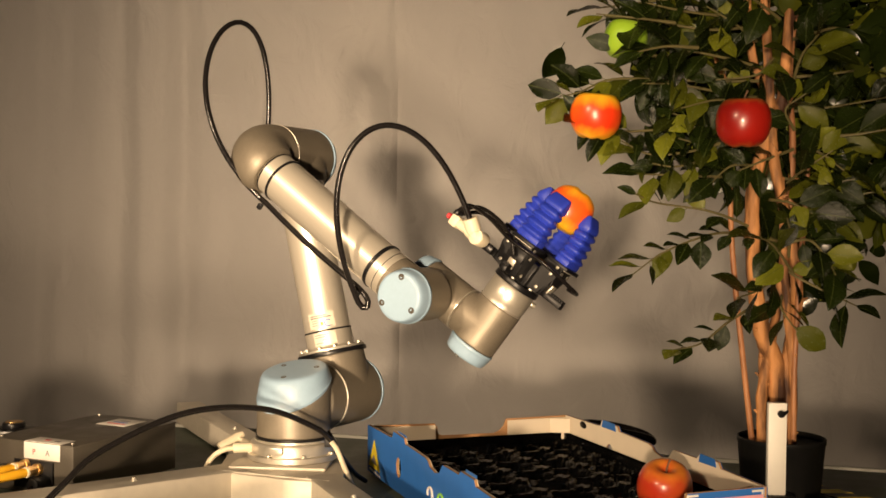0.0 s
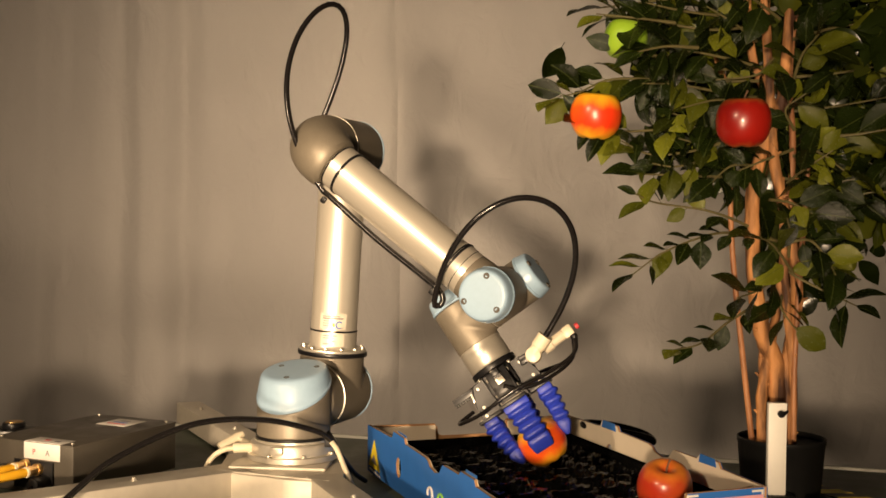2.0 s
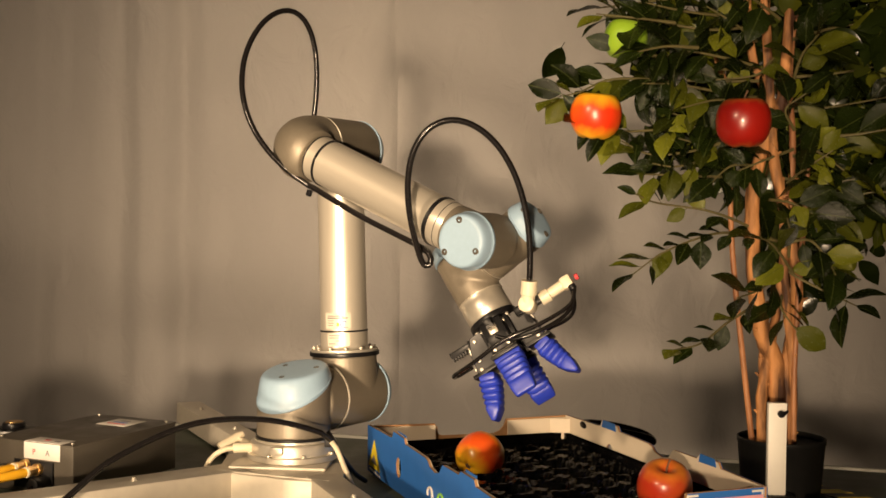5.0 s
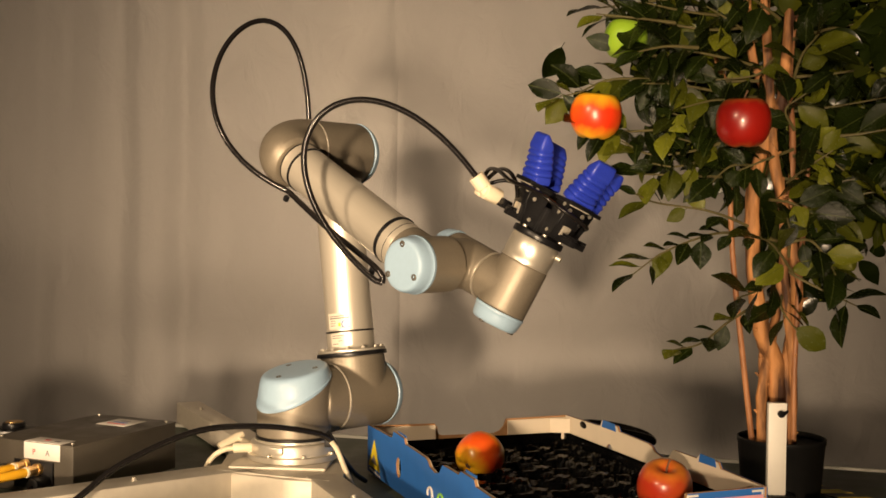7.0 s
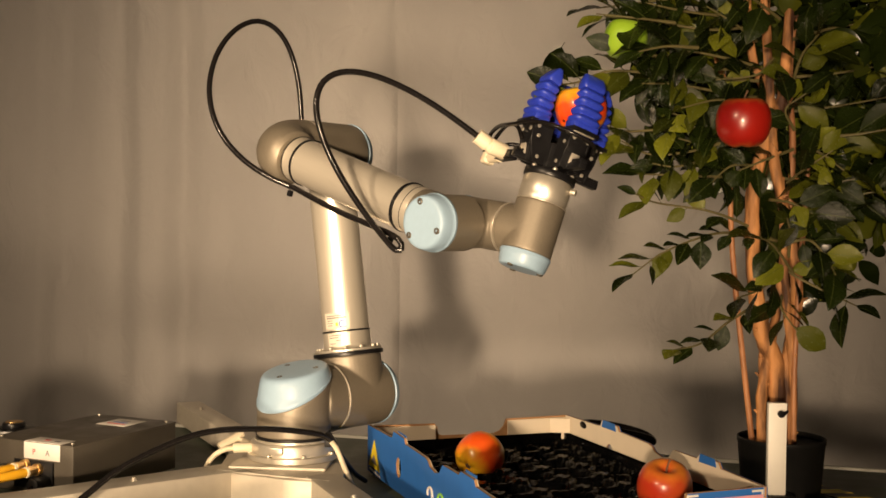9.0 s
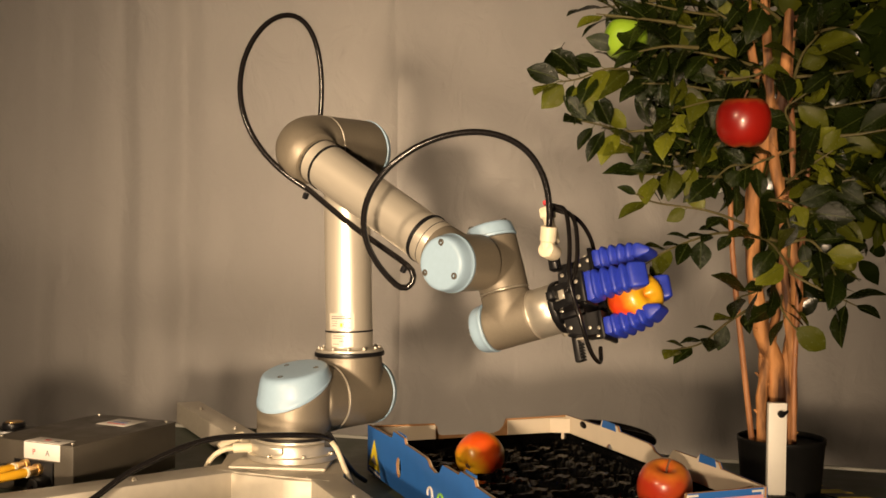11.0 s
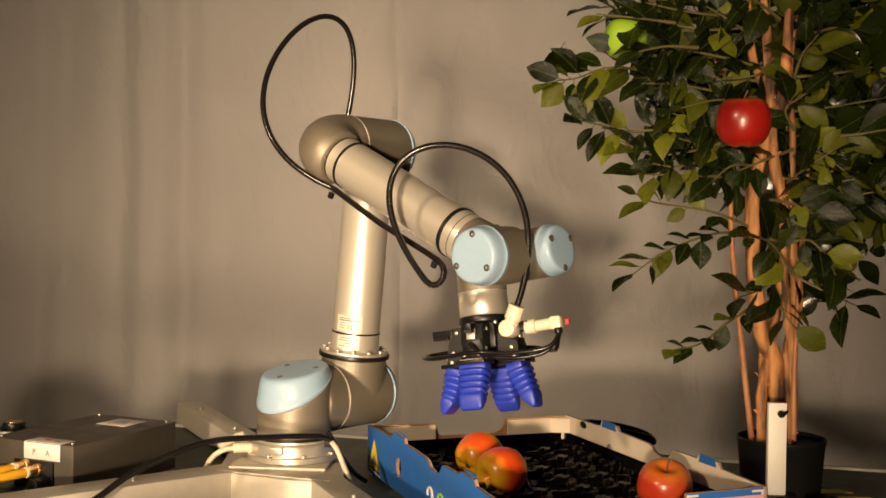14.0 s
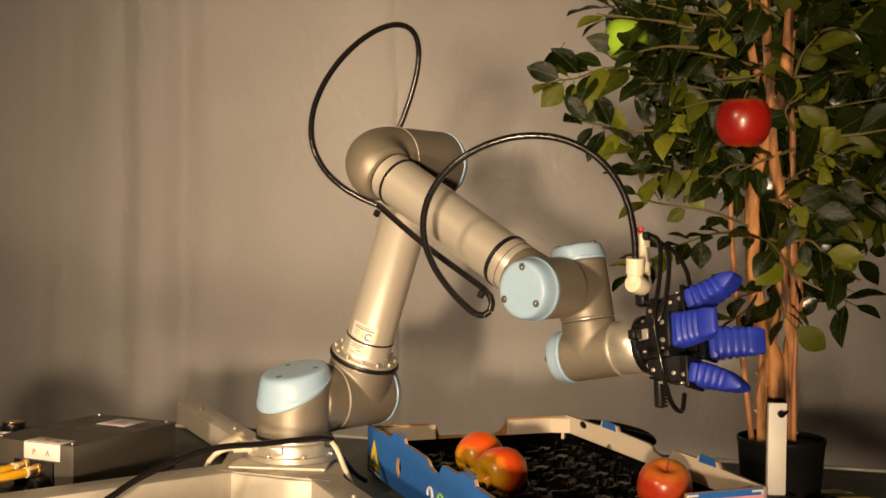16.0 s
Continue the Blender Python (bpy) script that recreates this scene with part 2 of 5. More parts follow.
def table():
    t = thing("work_table", pose(0.33, 0.017, TABLE, 0, 0, -15.3), "work table covered with a dull green mat", "table", kind="structure")
    part("tabletop", box(2.07, 1.0, 0.03, pose(0.165, -0.18, -0.019), 0.002), MAT, t)
    part("edging", box(2.07, 0.012, 0.034, pose(0.165, 0.3275, -0.016), 0.002), EDGE, t, "pale edging strip")
    for x in (-0.80, 1.1):
        for y in (-0.62, 0.25):
            part("leg", box(0.05, 0.05, TABLE - 0.034, pose(x, y, -0.034 - (TABLE - 0.034) / 2), 0.003), BOXGREY, t)


hall()
table()


# ---------------------------------------------------------------- robot arm
def screw(parent, m, r=0.0050):
    part("screw", lathe([(r, -0.001), (r, 0.0012), (r * 0.8, 0.002), (r * 0.5, 0.002), (r * 0.45, 0.0004), (0.0003, 0.0004)], 12), BOXGREY, parent, m=m)


def dome_cap(r, h, m, slope=0.0, n=40):
    """A shallow rounded lid on a cylinder's end, with a slanted foot when slope is given."""
    bm = bmesh.new()
    prof = [(1.0, 0.0), (1.014, 0.04), (1.014, 0.16), (0.990, 0.20), (0.975, 0.40), (0.945, 0.66), (0.915, 0.83), (0.875, 0.93), (0.82, 0.975), (0.72, 0.99), (0.5, 1.0), (0.25, 1.005), (0.02, 1.006)]
    rings = []
    for k, z in prof:
        ring = []
        for i in range(n):
            a = 2 * math.pi * i / n
            x, y = r * k * math.cos(a), r * k * math.sin(a)
            fade = 1.0 - 0.55 * z
            ring.append(m @ Vector((x, y, h * z + slope * y * fade)))
        rings.append(ring)
    ring_loft(bm, rings)
    return bm


def robot():
    arm = thing("industrial_robot", pose(0, 0, O), "six-jointed silver-grey robot with pale blue joint caps", "robot")
    # fixed base
    base = part("base", lathe([(0.074, 0.0), (0.0755, 0.001), (0.0755, 0.009), (0.0745, 0.010), (0.0700, 0.0105), (0.0700, 0.026), (0.0685, 0.0285), (0.064, 0.030), (0.064, 0.033)], 56), STEEL, arm, "polished round base flange")
    part("seal", lathe(rounded(0.0622, 0.0332, 0.0368, 0.0008), 56), BLACKP, base, "black rubber seal ring")
    for a in (200, 245, 290, 335, 20, 65, 110, 155):
        x, y = 0.0727 * math.cos(radians(a)), 0.0727 * math.sin(radians(a))
        part("bolt", lathe(rounded(0.004, 0.010, 0.0145, 0.0006), 10, pose(x, y, 0)), STEEL, base)
    part("cable_gland", lathe(rounded(0.008, 0.0, 0.03, 0.002), 16, pose(-0.066, -0.022, 0.0185) @ pose(0, 0, 0, 0, -90, 18)), IVORY, base, "ivory plastic cable plug")
    part("clamp", box(0.022, 0.010, 0.012, pose(-0.018, -0.0715, 0.022, 0, 0, -14), 0.0015), STEEL, base)

    parts = {}
    # shoulder: upright drum with a slanted lid, and the side outlet
    bm = bmesh.new()
    n, r = 56, 0.0605
    rings = []
    for z, k, s in ((-0.0524, 0.985, 0), (-0.0515, 1.0, 0), (-0.02, 1.0, 0.2), (0.020, 1.0, 0.52)):
        rings.append([(r * k * math.cos(2 * math.pi * i / n), r * k * math.sin(2 * math.pi * i / n), z + s * r * math.sin(2 * math.pi * i / n)) for i in range(n)])
    ring_loft(bm, rings)
    lathe(rounded(0.0575, 0.030, 0.0745, 0.002), 48, ALONG_Y, bm)
    parts["shoulder"] = sh = cast(part("shoulder", bm, HOUSING, arm))
    cap = part("cap", dome_cap(r, 0.035, Matrix.Translation((0, 0, 0.020)), 0.52), CAPBLUE, sh, "pale blue plastic lid")
    for x, y in ((0.005, -0.036), (-0.030, 0.012), (0.032, 0.018)):
        screw(cap, pose(x, y, 0.0535 + 0.236 * y, 13, 0, 0))
    part("seam_ring", lathe(rounded(0.0588, 0.0740, 0.0765, 0.0006), 48, ALONG_Y), STEEL, sh)

    # upper arm
    bm = lathe(rounded(0.0575, -0.0595, 0.050, 0.002), 48, ALONG_Y)
    lathe([(0.057, 0.0), (0.0565, 0.03), (0.056, 0.066), (0.054, 0.0675)], 48, None, bm)
    parts["upper_arm"] = up = cast(part("upper_arm", bm, HOUSING, arm))
    part("cap", dome_cap(0.0575, 0.017, Matrix.Translation((0, 0.050, 0)) @ ALONG_Y), CAPBLUE, up, "pale blue plastic lid")
    part("band", lathe(rounded(0.0610, 0.0665, 0.0738, 0.001), 48), BLACKP, up, "black clamp band")
    part("flange", lathe(rounded(0.0585, 0.0735, 0.0785, 0.0012), 48), STEEL, up)
    for i in range(12):
        a = math.pi * i / 6 + 0.2
        part("bolt", lathe(rounded(0.0032, 0.0785, 0.0825, 0.0005), 8, pose(0.0525 * math.cos(a), 0.0525 * math.sin(a), 0)), STEEL, up)
    part("tube", lathe([(0.0440, 0.0785), (0.0425, 0.081), (0.0412, 0.083), (0.0412, 0.108), (0.0406, 0.111), (0.0406, 0.362), (0.0425, 0.366), (0.0425, 0.376)], 56), ALU, up, "brushed aluminium tube")
    part("seam_ring", lathe(rounded(0.0418, 0.1080, 0.1112, 0.0008), 48), BLACKP, up, "black seam ring")
    bm = lathe(rounded(0.0545, -0.0595, 0.048, 0.002), 48, Matrix.Translation((0, 0, 0.425)) @ ALONG_Y)
    lathe([(0.0455, 0.374), (0.050, 0.382), (0.0535, 0.40), (0.0535, 0.425)], 48, None, bm)
    el = cast(part("elbow_housing", bm, HOUSING, up))
    part("cap", dome_cap(0.0545, 0.016, Matrix.Translation((0, 0.048, 0.425)) @ ALONG_Y), CAPBLUE, el, "pale blue plastic lid")
    part("seam_ring", lathe(rounded(0.0553, -0.0618, -0.0592, 0.0006), 48, Matrix.Translation((0, 0, 0.425)) @ ALONG_Y), STEEL, el)
    # rating label, wrapped on the tube
    def wrapped(a0, a1, z0, z1, rr):
        bm = bmesh.new()
        ring_loft(bm, [[(rr * math.cos(radians(a0 + 28 + (a1 - a0) * i / 10)), rr * math.sin(radians(a0 + 28 + (a1 - a0) * i / 10)), z) for i in range(11)] for z in (z0, z1)], close=False, caps=False)
        return bm
    lab = part("rating_label", wrapped(-128, -62, 0.1145, 0.1415, 0.0409), mat("silver_label", (0.66, 0.60, 0.50), 0.4, 0.2, 40, 0.05), up, "pale silver rating label with small print")
    for z, a0, a1, th in ((0.1365, -122, -80, 0.0016), (0.133, -122, -70, 0.0022), (0.1285, -120, -104, 0.0012), (0.1245, -120, -104, 0.0012), (0.1205, -120, -106, 0.0012), (0.117, -88, -70, 0.001)):
        part("print_bar", wrapped(a0, a1, z - th / 2, z + th / 2, 0.0412), INK, lab)
    part("print_mark", wrapped(-97, -91, 0.119, 0.125, 0.0412), YELLOWINK, lab, "yellow warning mark")
    bm = bmesh.new()
    ring_loft(bm, [[(0.0413 * math.cos(radians(-52) + q / 0.0413), 0.0413 * math.sin(radians(-52) + q / 0.0413), 0.122 + w) for q, w in ((rr * math.cos(a), rr * math.sin(a)) for a in (radians(40 + 26 * i) for i in range(11)))] for rr in (0.0046, 0.0068)], close=False, caps=False)
    part("print_ring", bm, BLUEINK, lab, "blue open ring mark")
    lab2 = part("small_label", wrapped(-122, -66, 0.0845, 0.1065, 0.0415), bpy.data.materials["silver_label"], up, "pale silver label")
    for z, a0, a1 in ((0.103, -118, -84), (0.099, -118, -92), (0.094, -100, -88), (0.089, -118, -100)):
        part("print_bar", wrapped(a0, a1, z - 0.0007, z + 0.0007, 0.0418), INK, lab2)

    # forearm: a bent elbow, the tube, and the wrist end with its lid towards -y
    arc = [(0, 0.0585, 0), (0, 0.045, 0)] + [(0, 0.045 - 0.052 * math.sin(a), 0.052 - 0.052 * math.cos(a)) for a in (radians(9 * i) for i in range(1, 11))] + [(0, -0.007, 0.056)]
    rad = [0.0545, 0.0545] + [0.0545 - 0.0007 * i for i in range(1, 10)] + [0.0455, 0.0392]
    bm = sweep(arc, rad, 40)
    parts["forearm"] = fo = part("forearm", bm, HOUSING, arm)
    part("seam_ring", lathe(rounded(0.0386, 0.0562, 0.0592, 0.0008), 48), BLACKP, fo, "black seam ring")
    part("tube", lathe([(0.0380, 0.050), (0.0380, 0.058), (0.0379, 0.066), (0.0374, 0.308), (0.0378, 0.314), (0.0378, 0.343), (0.037, 0.346)], 56), ALU, fo, "brushed aluminium tube")
    part("seam_ring", lathe(rounded(0.0383, 0.3125, 0.3152, 0.0006), 48), BLACKP, fo, "black seam ring")
    part("seam_ring", lathe(rounded(0.0382, 0.3330, 0.3342, 0.0004), 48), BLACKP, fo)
    bm = lathe(rounded(0.0425, -0.020, 0.0455, 0.0015), 44, Matrix.Translation((0, 0, 0.392)) @ ALONG_Y)
    lathe([(0.0376, 0.343), (0.039, 0.36), (0.0400, 0.392)], 44, None, bm)
    wr = cast(part("wrist_housing", bm, HOUSING, fo))
    cap = part("cap", dome_cap(0.0432, 0.030, Matrix.Translation((0, -0.020, 0.392)) @ AGAINST_Y), CAPBLUE, wr, "pale blue plastic lid")
    for a in (205, 325, 85):
        screw(cap, Matrix.Translation((0.031 * math.cos(radians(a)), -0.0493, 0.392 + 0.031 * math.sin(radians(a)))) @ AGAINST_Y)

    # the three wrist joints
    bm = lathe(rounded(0.0385, -0.0470, 0.004, 0.0015), 40, ALONG_Y)
    lathe(rounded(0.0382, -0.036, 0.0465, 0.0015), 40, None, bm)
    parts["wrist_link"] = w1 = cast(part("wrist_link", bm, HOUSING, arm))
    cap = part("cap", dome_cap(0.0390, 0.023, Matrix.Translation((0, 0, -0.036)) @ DOWN), CAPBLUE, w1, "pale blue plastic lid")
    for a in (60, 180, 300):
        screw(cap, Matrix.Translation((0.029 * math.cos(radians(a)), 0.029 * math.sin(radians(a)), -0.0585)) @ DOWN)
    part("seam_ring", lathe(rounded(0.0392, -0.0482, -0.0464, 0.0005), 40, ALONG_Y), STEEL, w1)
    part("seam_ring", lathe(rounded(0.0390, 0.0462, 0.0480, 0.0005), 40), STEEL, w1)
    bm = lathe(rounded(0.0382, -0.0462, 0.004, 0.0015), 40)
    lathe(rounded(0.0380, -0.034, 0.0440, 0.0015), 40, ALONG_Y, bm)
    parts["wrist_elbow"] = w2 = cast(part("wrist_elbow", bm, HOUSING, arm))
    cap = part("cap", dome_cap(0.0387, 0.025, Matrix.Translation((0, -0.034, 0)) @ AGAINST_Y), CAPBLUE, w2, "pale blue plastic lid")
    for a in (60, 180, 300):
        screw(cap, Matrix.Translation((0.029 * math.cos(radians(a)), -0.0584, 0.029 * math.sin(radians(a)))) @ AGAINST_Y)
    part("seam_ring", lathe(rounded(0.0388, 0.0434, 0.0452, 0.0005), 40, ALONG_Y), STEEL, w2)
    parts["tool_flange"] = w3 = part("tool_flange", lathe([(0.036, -0.0378), (0.0372, -0.037), (0.0372, -0.030), (0.0378, -0.029), (0.0378, -0.003), (0.036, -0.0005)], 44, ALONG_Y), STEEL, arm, "bright turned tool flange")
    part("plug", lathe(rounded(0.005, 0.0, 0.009, 0.001), 12, pose(0.028, -0.010, -0.026) @ pose(0, 0, 0, 0, 130, 0)), STEEL, w3)
    return arm, parts


ARM, LINK = robot()


# ---------------------------------------------------------------- gripper
def gripper():
    """Frame: y runs out of the tool flange; fingers at +x, -x, +z, -z."""
    g = thing("soft_gripper", pose(0.3, 0, O + 0.3), "black gripper with four blue bellows fingers", "gripper")
    part("mounting_plate", lathe(rounded(0.040, 0.0, 0.010, 0.0015), 32, ALONG_Y), BLACKP, g)
    part("hub", box(0.052, 0.040, 0.052, pose(0, 0.030, 0), 0.003), BLACKP, g)
    for i in range(6):
        a = radians(60 * i + 20)
        part("bolt", lathe(rounded(0.0036, 0.010, 0.014, 0.0005), 10, pose(0.034 * math.cos(a), 0, 0.034 * math.sin(a)) @ ALONG_Y), STEEL, g)
    fingers = []
    for k in range(4):
        turn = pose(0, 0, 0, 0, -90 * k, 0)
        # slide bracket: two cheek plates, a foot and a toothed rail
        cheek = [(0.018, 0.012), (0.046, 0.014), (0.058, 0.045), (0.060, 0.074), (0.026, 0.074), (0.024, 0.045)]
        for s in (-1, 1):
            part("cheek_plate", outline(cheek, 0.004, turn @ pose(0, 0, 0.016 * s), bevel=0.0006), BLACKP, g)
        part("foot_plate", box(0.042, 0.006, 0.046, turn @ pose(0.048, 0.0715, 0), 0.001), BLACKP, g)
        part("crossbar", box(0.010, 0.018, 0.030, turn @ pose(0.053, 0.046, 0), 0.001), BLACKP, g)
        part("face_plate", box(0.0035, 0.058, 0.0355, turn @ pose(0.0545, 0.043, 0, 0, 0, -10), 0.0008), BLACKP, g)
        part("clip", box(0.003, 0.016, 0.014, turn @ pose(0.0565, 0.030, 0.0, 0, 0, -10), 0.0008), ALU, g, "small grey metal block")
        part("spacer", box(0.004, 0.006, 0.036, turn @ pose(0.063, 0.070, 0), 0.0008), PLATE, g, "bare metal strip")
        for y, z in ((0.066, 0.0185), (0.052, 0.0185), (0.022, 0.0185), (0.066, -0.0185), (0.052, -0.0185), (0.022, -0.0185)):
            part("bolt", lathe(rounded(0.0030, 0, 0.0022, 0.0005), 8, turn @ pose(0.040 + (y - 0.02) * 0.25, y, z, 0 if z > 0 else 180)), STEEL, g)
        for z in (-0.012, 0.012):
            part("bolt", lathe(rounded(0.0034, 0, 0.0025, 0.0005), 8, turn @ pose(0.0598, 0.060, z, 0, 90, 0)), STEEL, g)
        reach = (0.088, 0.070, 0.062, 0.080)[k]
        bm = box(reach - 0.01, 0.010, 0.012, turn @ pose(0.01 + (reach - 0.01) / 2, 0.019, 0.0), 0.0008)
        for j in range(6):
            box(0.0022, 0.004, 0.012, turn @ pose(reach - 0.002 - 0.0046 * j, 0.0262, 0), 0, bm)
        part("toothed_rail", bm, BLACKP, g)
        # finger root; the bellows rings and the tip hang from it
        f = part("finger", box(0.026, 0.012, 0.044, pose(0, 0.004, 0), 0.003), BLUESIL, g, "blue ribbed silicone finger")
        rings = []
        for j in range(4):
            w, d, h = 0.0220 - 0.0007 * j, 0.0168 - 0.0010 * j, 0.0074
            bm = bmesh.new()
            # round lobes on the back and sides, a flat gripping face inside
            ring_loft(bm, [[(sx * (k if sx > 0 else 0.72 + 0.28 * k), y * h, sz * (0.35 + 0.65 * k)) for sx, sz in super_ring(d, w)] for y, k in ((-1, 0.66), (-0.74, 0.74), (-0.48, 0.92), (-0.20, 1.03), (0.08, 1.05), (0.38, 0.98), (0.68, 0.80), (1, 0.66))])
            rings.append(part("bellows_ring", bm, BLUESIL, f))
        bm = bmesh.new()
        # blunt wedge, wide and square
        ring_loft(bm, [[(sx, y, sz) for sx, sz in super_ring(d, w, 24, 0.32)] for y, d, w in ((-0.006, 0.0100, 0.0180), (-0.003, 0.0118, 0.0190), (0.002, 0.0116, 0.0190), (0.010, 0.0080, 0.0182), (0.0165, 0.0048, 0.0168), (0.0185, 0.0034, 0.0158), (0.0192, 0.0018, 0.0140))])
        rings.append(part("fingertip", bm, BLUESIL, f))
        fingers.append((turn, f, rings))
    # air supply: elbow fitting, valve and loose tubes
    fit = part("elbow_fitting", lathe(rounded(0.0125, -0.014, 0.014, 0.002), 18, Matrix.Translation((-0.066, 0.030, 0.066)) @ pose(0, 0, 0, 0, 0, 15)), IVORY, g, "ivory push-in elbow fitting")
    socket = part("socket", sweep([(0, 0, 0), (0, 0, 0.012), (0, 0, 0.013), (0, 0, 0.034)], [0.0105, 0.0105, 0.0122, 0.0122], 16), IVORY, fit, "swivelling hose socket")
    bm = sweep([(-0.085, 0.028, 0.048), (-0.100, 0.028, 0.047), (-0.101, 0.028, 0.047), (-0.140, 0.026, 0.045)], [0.011, 0.011, 0.0085, 0.0085], 14)
    val = part("valve", bm, IVORY, g, "ivory plastic valve with a red button")
    part("valve_block", box(0.018, 0.02, 0.02, pose(-0.132, 0.027, 0.046), 0.004), IVORY, val)
    part("button", lathe(rounded(0.005, 0.0, 0.006, 0.001), 12, Matrix.Translation((-0.146, 0.027, 0.046)) @ pose(0, 0, 0, 0, -90, 0)), REDINK, val, "small red button")
    part("nozzle", lathe(rounded(0.006, 0, 0.008, 0.001), 12, Matrix.Translation((-0.136, 0.035, 0.052)) @ ALONG_Y), BLACKP, val)
    part("manifold_arm", box(0.05, 0.014, 0.016, pose(-0.066, 0.026, 0.048, 0, 0, 0), 0.002), BLACKP, g)
    for pts in ((( -0.138, 0.042, 0.052), (-0.120, 0.062, 0.060), (-0.070, 0.066, 0.072), (-0.01, 0.060, 0.080), (0.050, 0.062, 0.070), (0.088, 0.056, 0.040), (0.096, 0.050, 0.0), (0.070, 0.046, -0.02)),
                ((-0.136, 0.044, 0.048), (-0.110, 0.068, 0.050), (-0.060, 0.072, 0.062), (-0.020, 0.062, 0.066), (0.0, 0.044, 0.064)),
                ((-0.134, 0.040, 0.044), (-0.120, 0.060, 0.020), (-0.098, 0.060, -0.02), (-0.060, 0.050, -0.05), (-0.02, 0.045, -0.064))):
        part("air_tube", sweep(smooth_path(pts, 6), 0.0033, 10), RUBBER, g, "thin black air tube")
    return g, fingers, socket


def super_ring(a, b, n=20, e=0.5):
    out = []
    for i in range(n):
        t = 2 * math.pi * i / n
        c, s = math.cos(t), math.sin(t)
        out.append((a * math.copysign(abs(c) ** e, c), b * math.copysign(abs(s) ** e, s)))
    return out


GRIPPER, FINGERS, SOCKET = gripper()

# ---------------------------------------------------------------- hoses
HOSE_R = 0.0047


def hose_pieces(parent, count, length, r=HOSE_R, material=RUBBER):
    """Short straight pieces with rounded ends, one mesh shared by all."""
    h = length / 2
    bm = lathe([(r, -h), (r, h)], 14)
    first = part("hose_piece", bm, material, parent)
    made = [first]
    for _ in range(count - 1):
        o = first.copy()
        scene.collection.objects.link(o)
        made.append(o)
    return made


def lay(points, count):
    """Poses of count pieces spread evenly along a curve."""
    d = [0.0]
    for a, b in zip(points, points[1:]):
        d.append(d[-1] + (b - a).length)
    out, j = [], 0
    def at(s):
        nonlocal j
        while j < len(points) - 2 and d[j + 1] < s:
            j += 1
        k = (s - d[j]) / max(1e-9, d[j + 1] - d[j])
        return points[j].lerp(points[j + 1], k)
    ends = [at(d[-1] * i / count) for i in range(count + 1)]
    for a, b in zip(ends, ends[1:]):
        out.append(Matrix.Translation((a + b) / 2) @ (b - a).to_track_quat("Z", "Y").to_matrix().to_4x4())
    return out, d[-1]


def slack(p0, d0, p1, d1, length, ratio=1.0):
    """A springy curve of a given length between two clamped ends."""
    lo, hi = 0.02, 1.6
    for _ in range(22):
        h = (lo + hi) / 2
        c = bezier(p0, p0 + d0 * h, p1 + d1 * h * ratio, p1, 40)
        if sum((b - a).length for a, b in zip(c, c[1:])) > length:
            hi = h
        else:
            lo = h
    return c


AIR = thing("air_hose", pose(0, 0, O), "glossy black air hose tied along the robot arm", "hose")
LOOP_A, LOOP_B = hose_pieces(AIR, 56, 0.0136), hose_pieces(AIR, 60, 0.0110)
_c = [Vector((0.044, -0.018, 0.070)), Vector((0.043, -0.020, 0.085)), Vector((0.044, -0.022, 0.12)), Vector((0.046, -0.024, 0.2)), Vector((0.043, -0.026, 0.30)), Vector((0.043, -0.027, 0.325))]
RUN = part("hose_run", sweep(smooth_path(_c, 5), HOSE_R, 14), RUBBER, AIR, "straight run of hose along the forearm")
for z in (0.080, 0.318):
    bm = lathe([(0.0380, z - 0.002), (0.0396, z - 0.002), (0.0396, z + 0.002), (0.0380, z + 0.002)], 40)
    part("cable_tie", bm, BLACKP, RUN, "black cable tie")
    part("tie_head", box(0.010, 0.007, 0.008, pose(0.053, -0.024, z), 0.001), BLACKP, RUN)

FEED = thing("feed_hose", pose(0, 0, O), "black hose arching over the base plate", "hose")
FEED_PIECES = hose_pieces(FEED, 34, 0.0185)
part("clip", box(0.012, 0.012, 0.022, pose(0.062, -0.046, 0.036), 0.002), BLACKP, FEED)


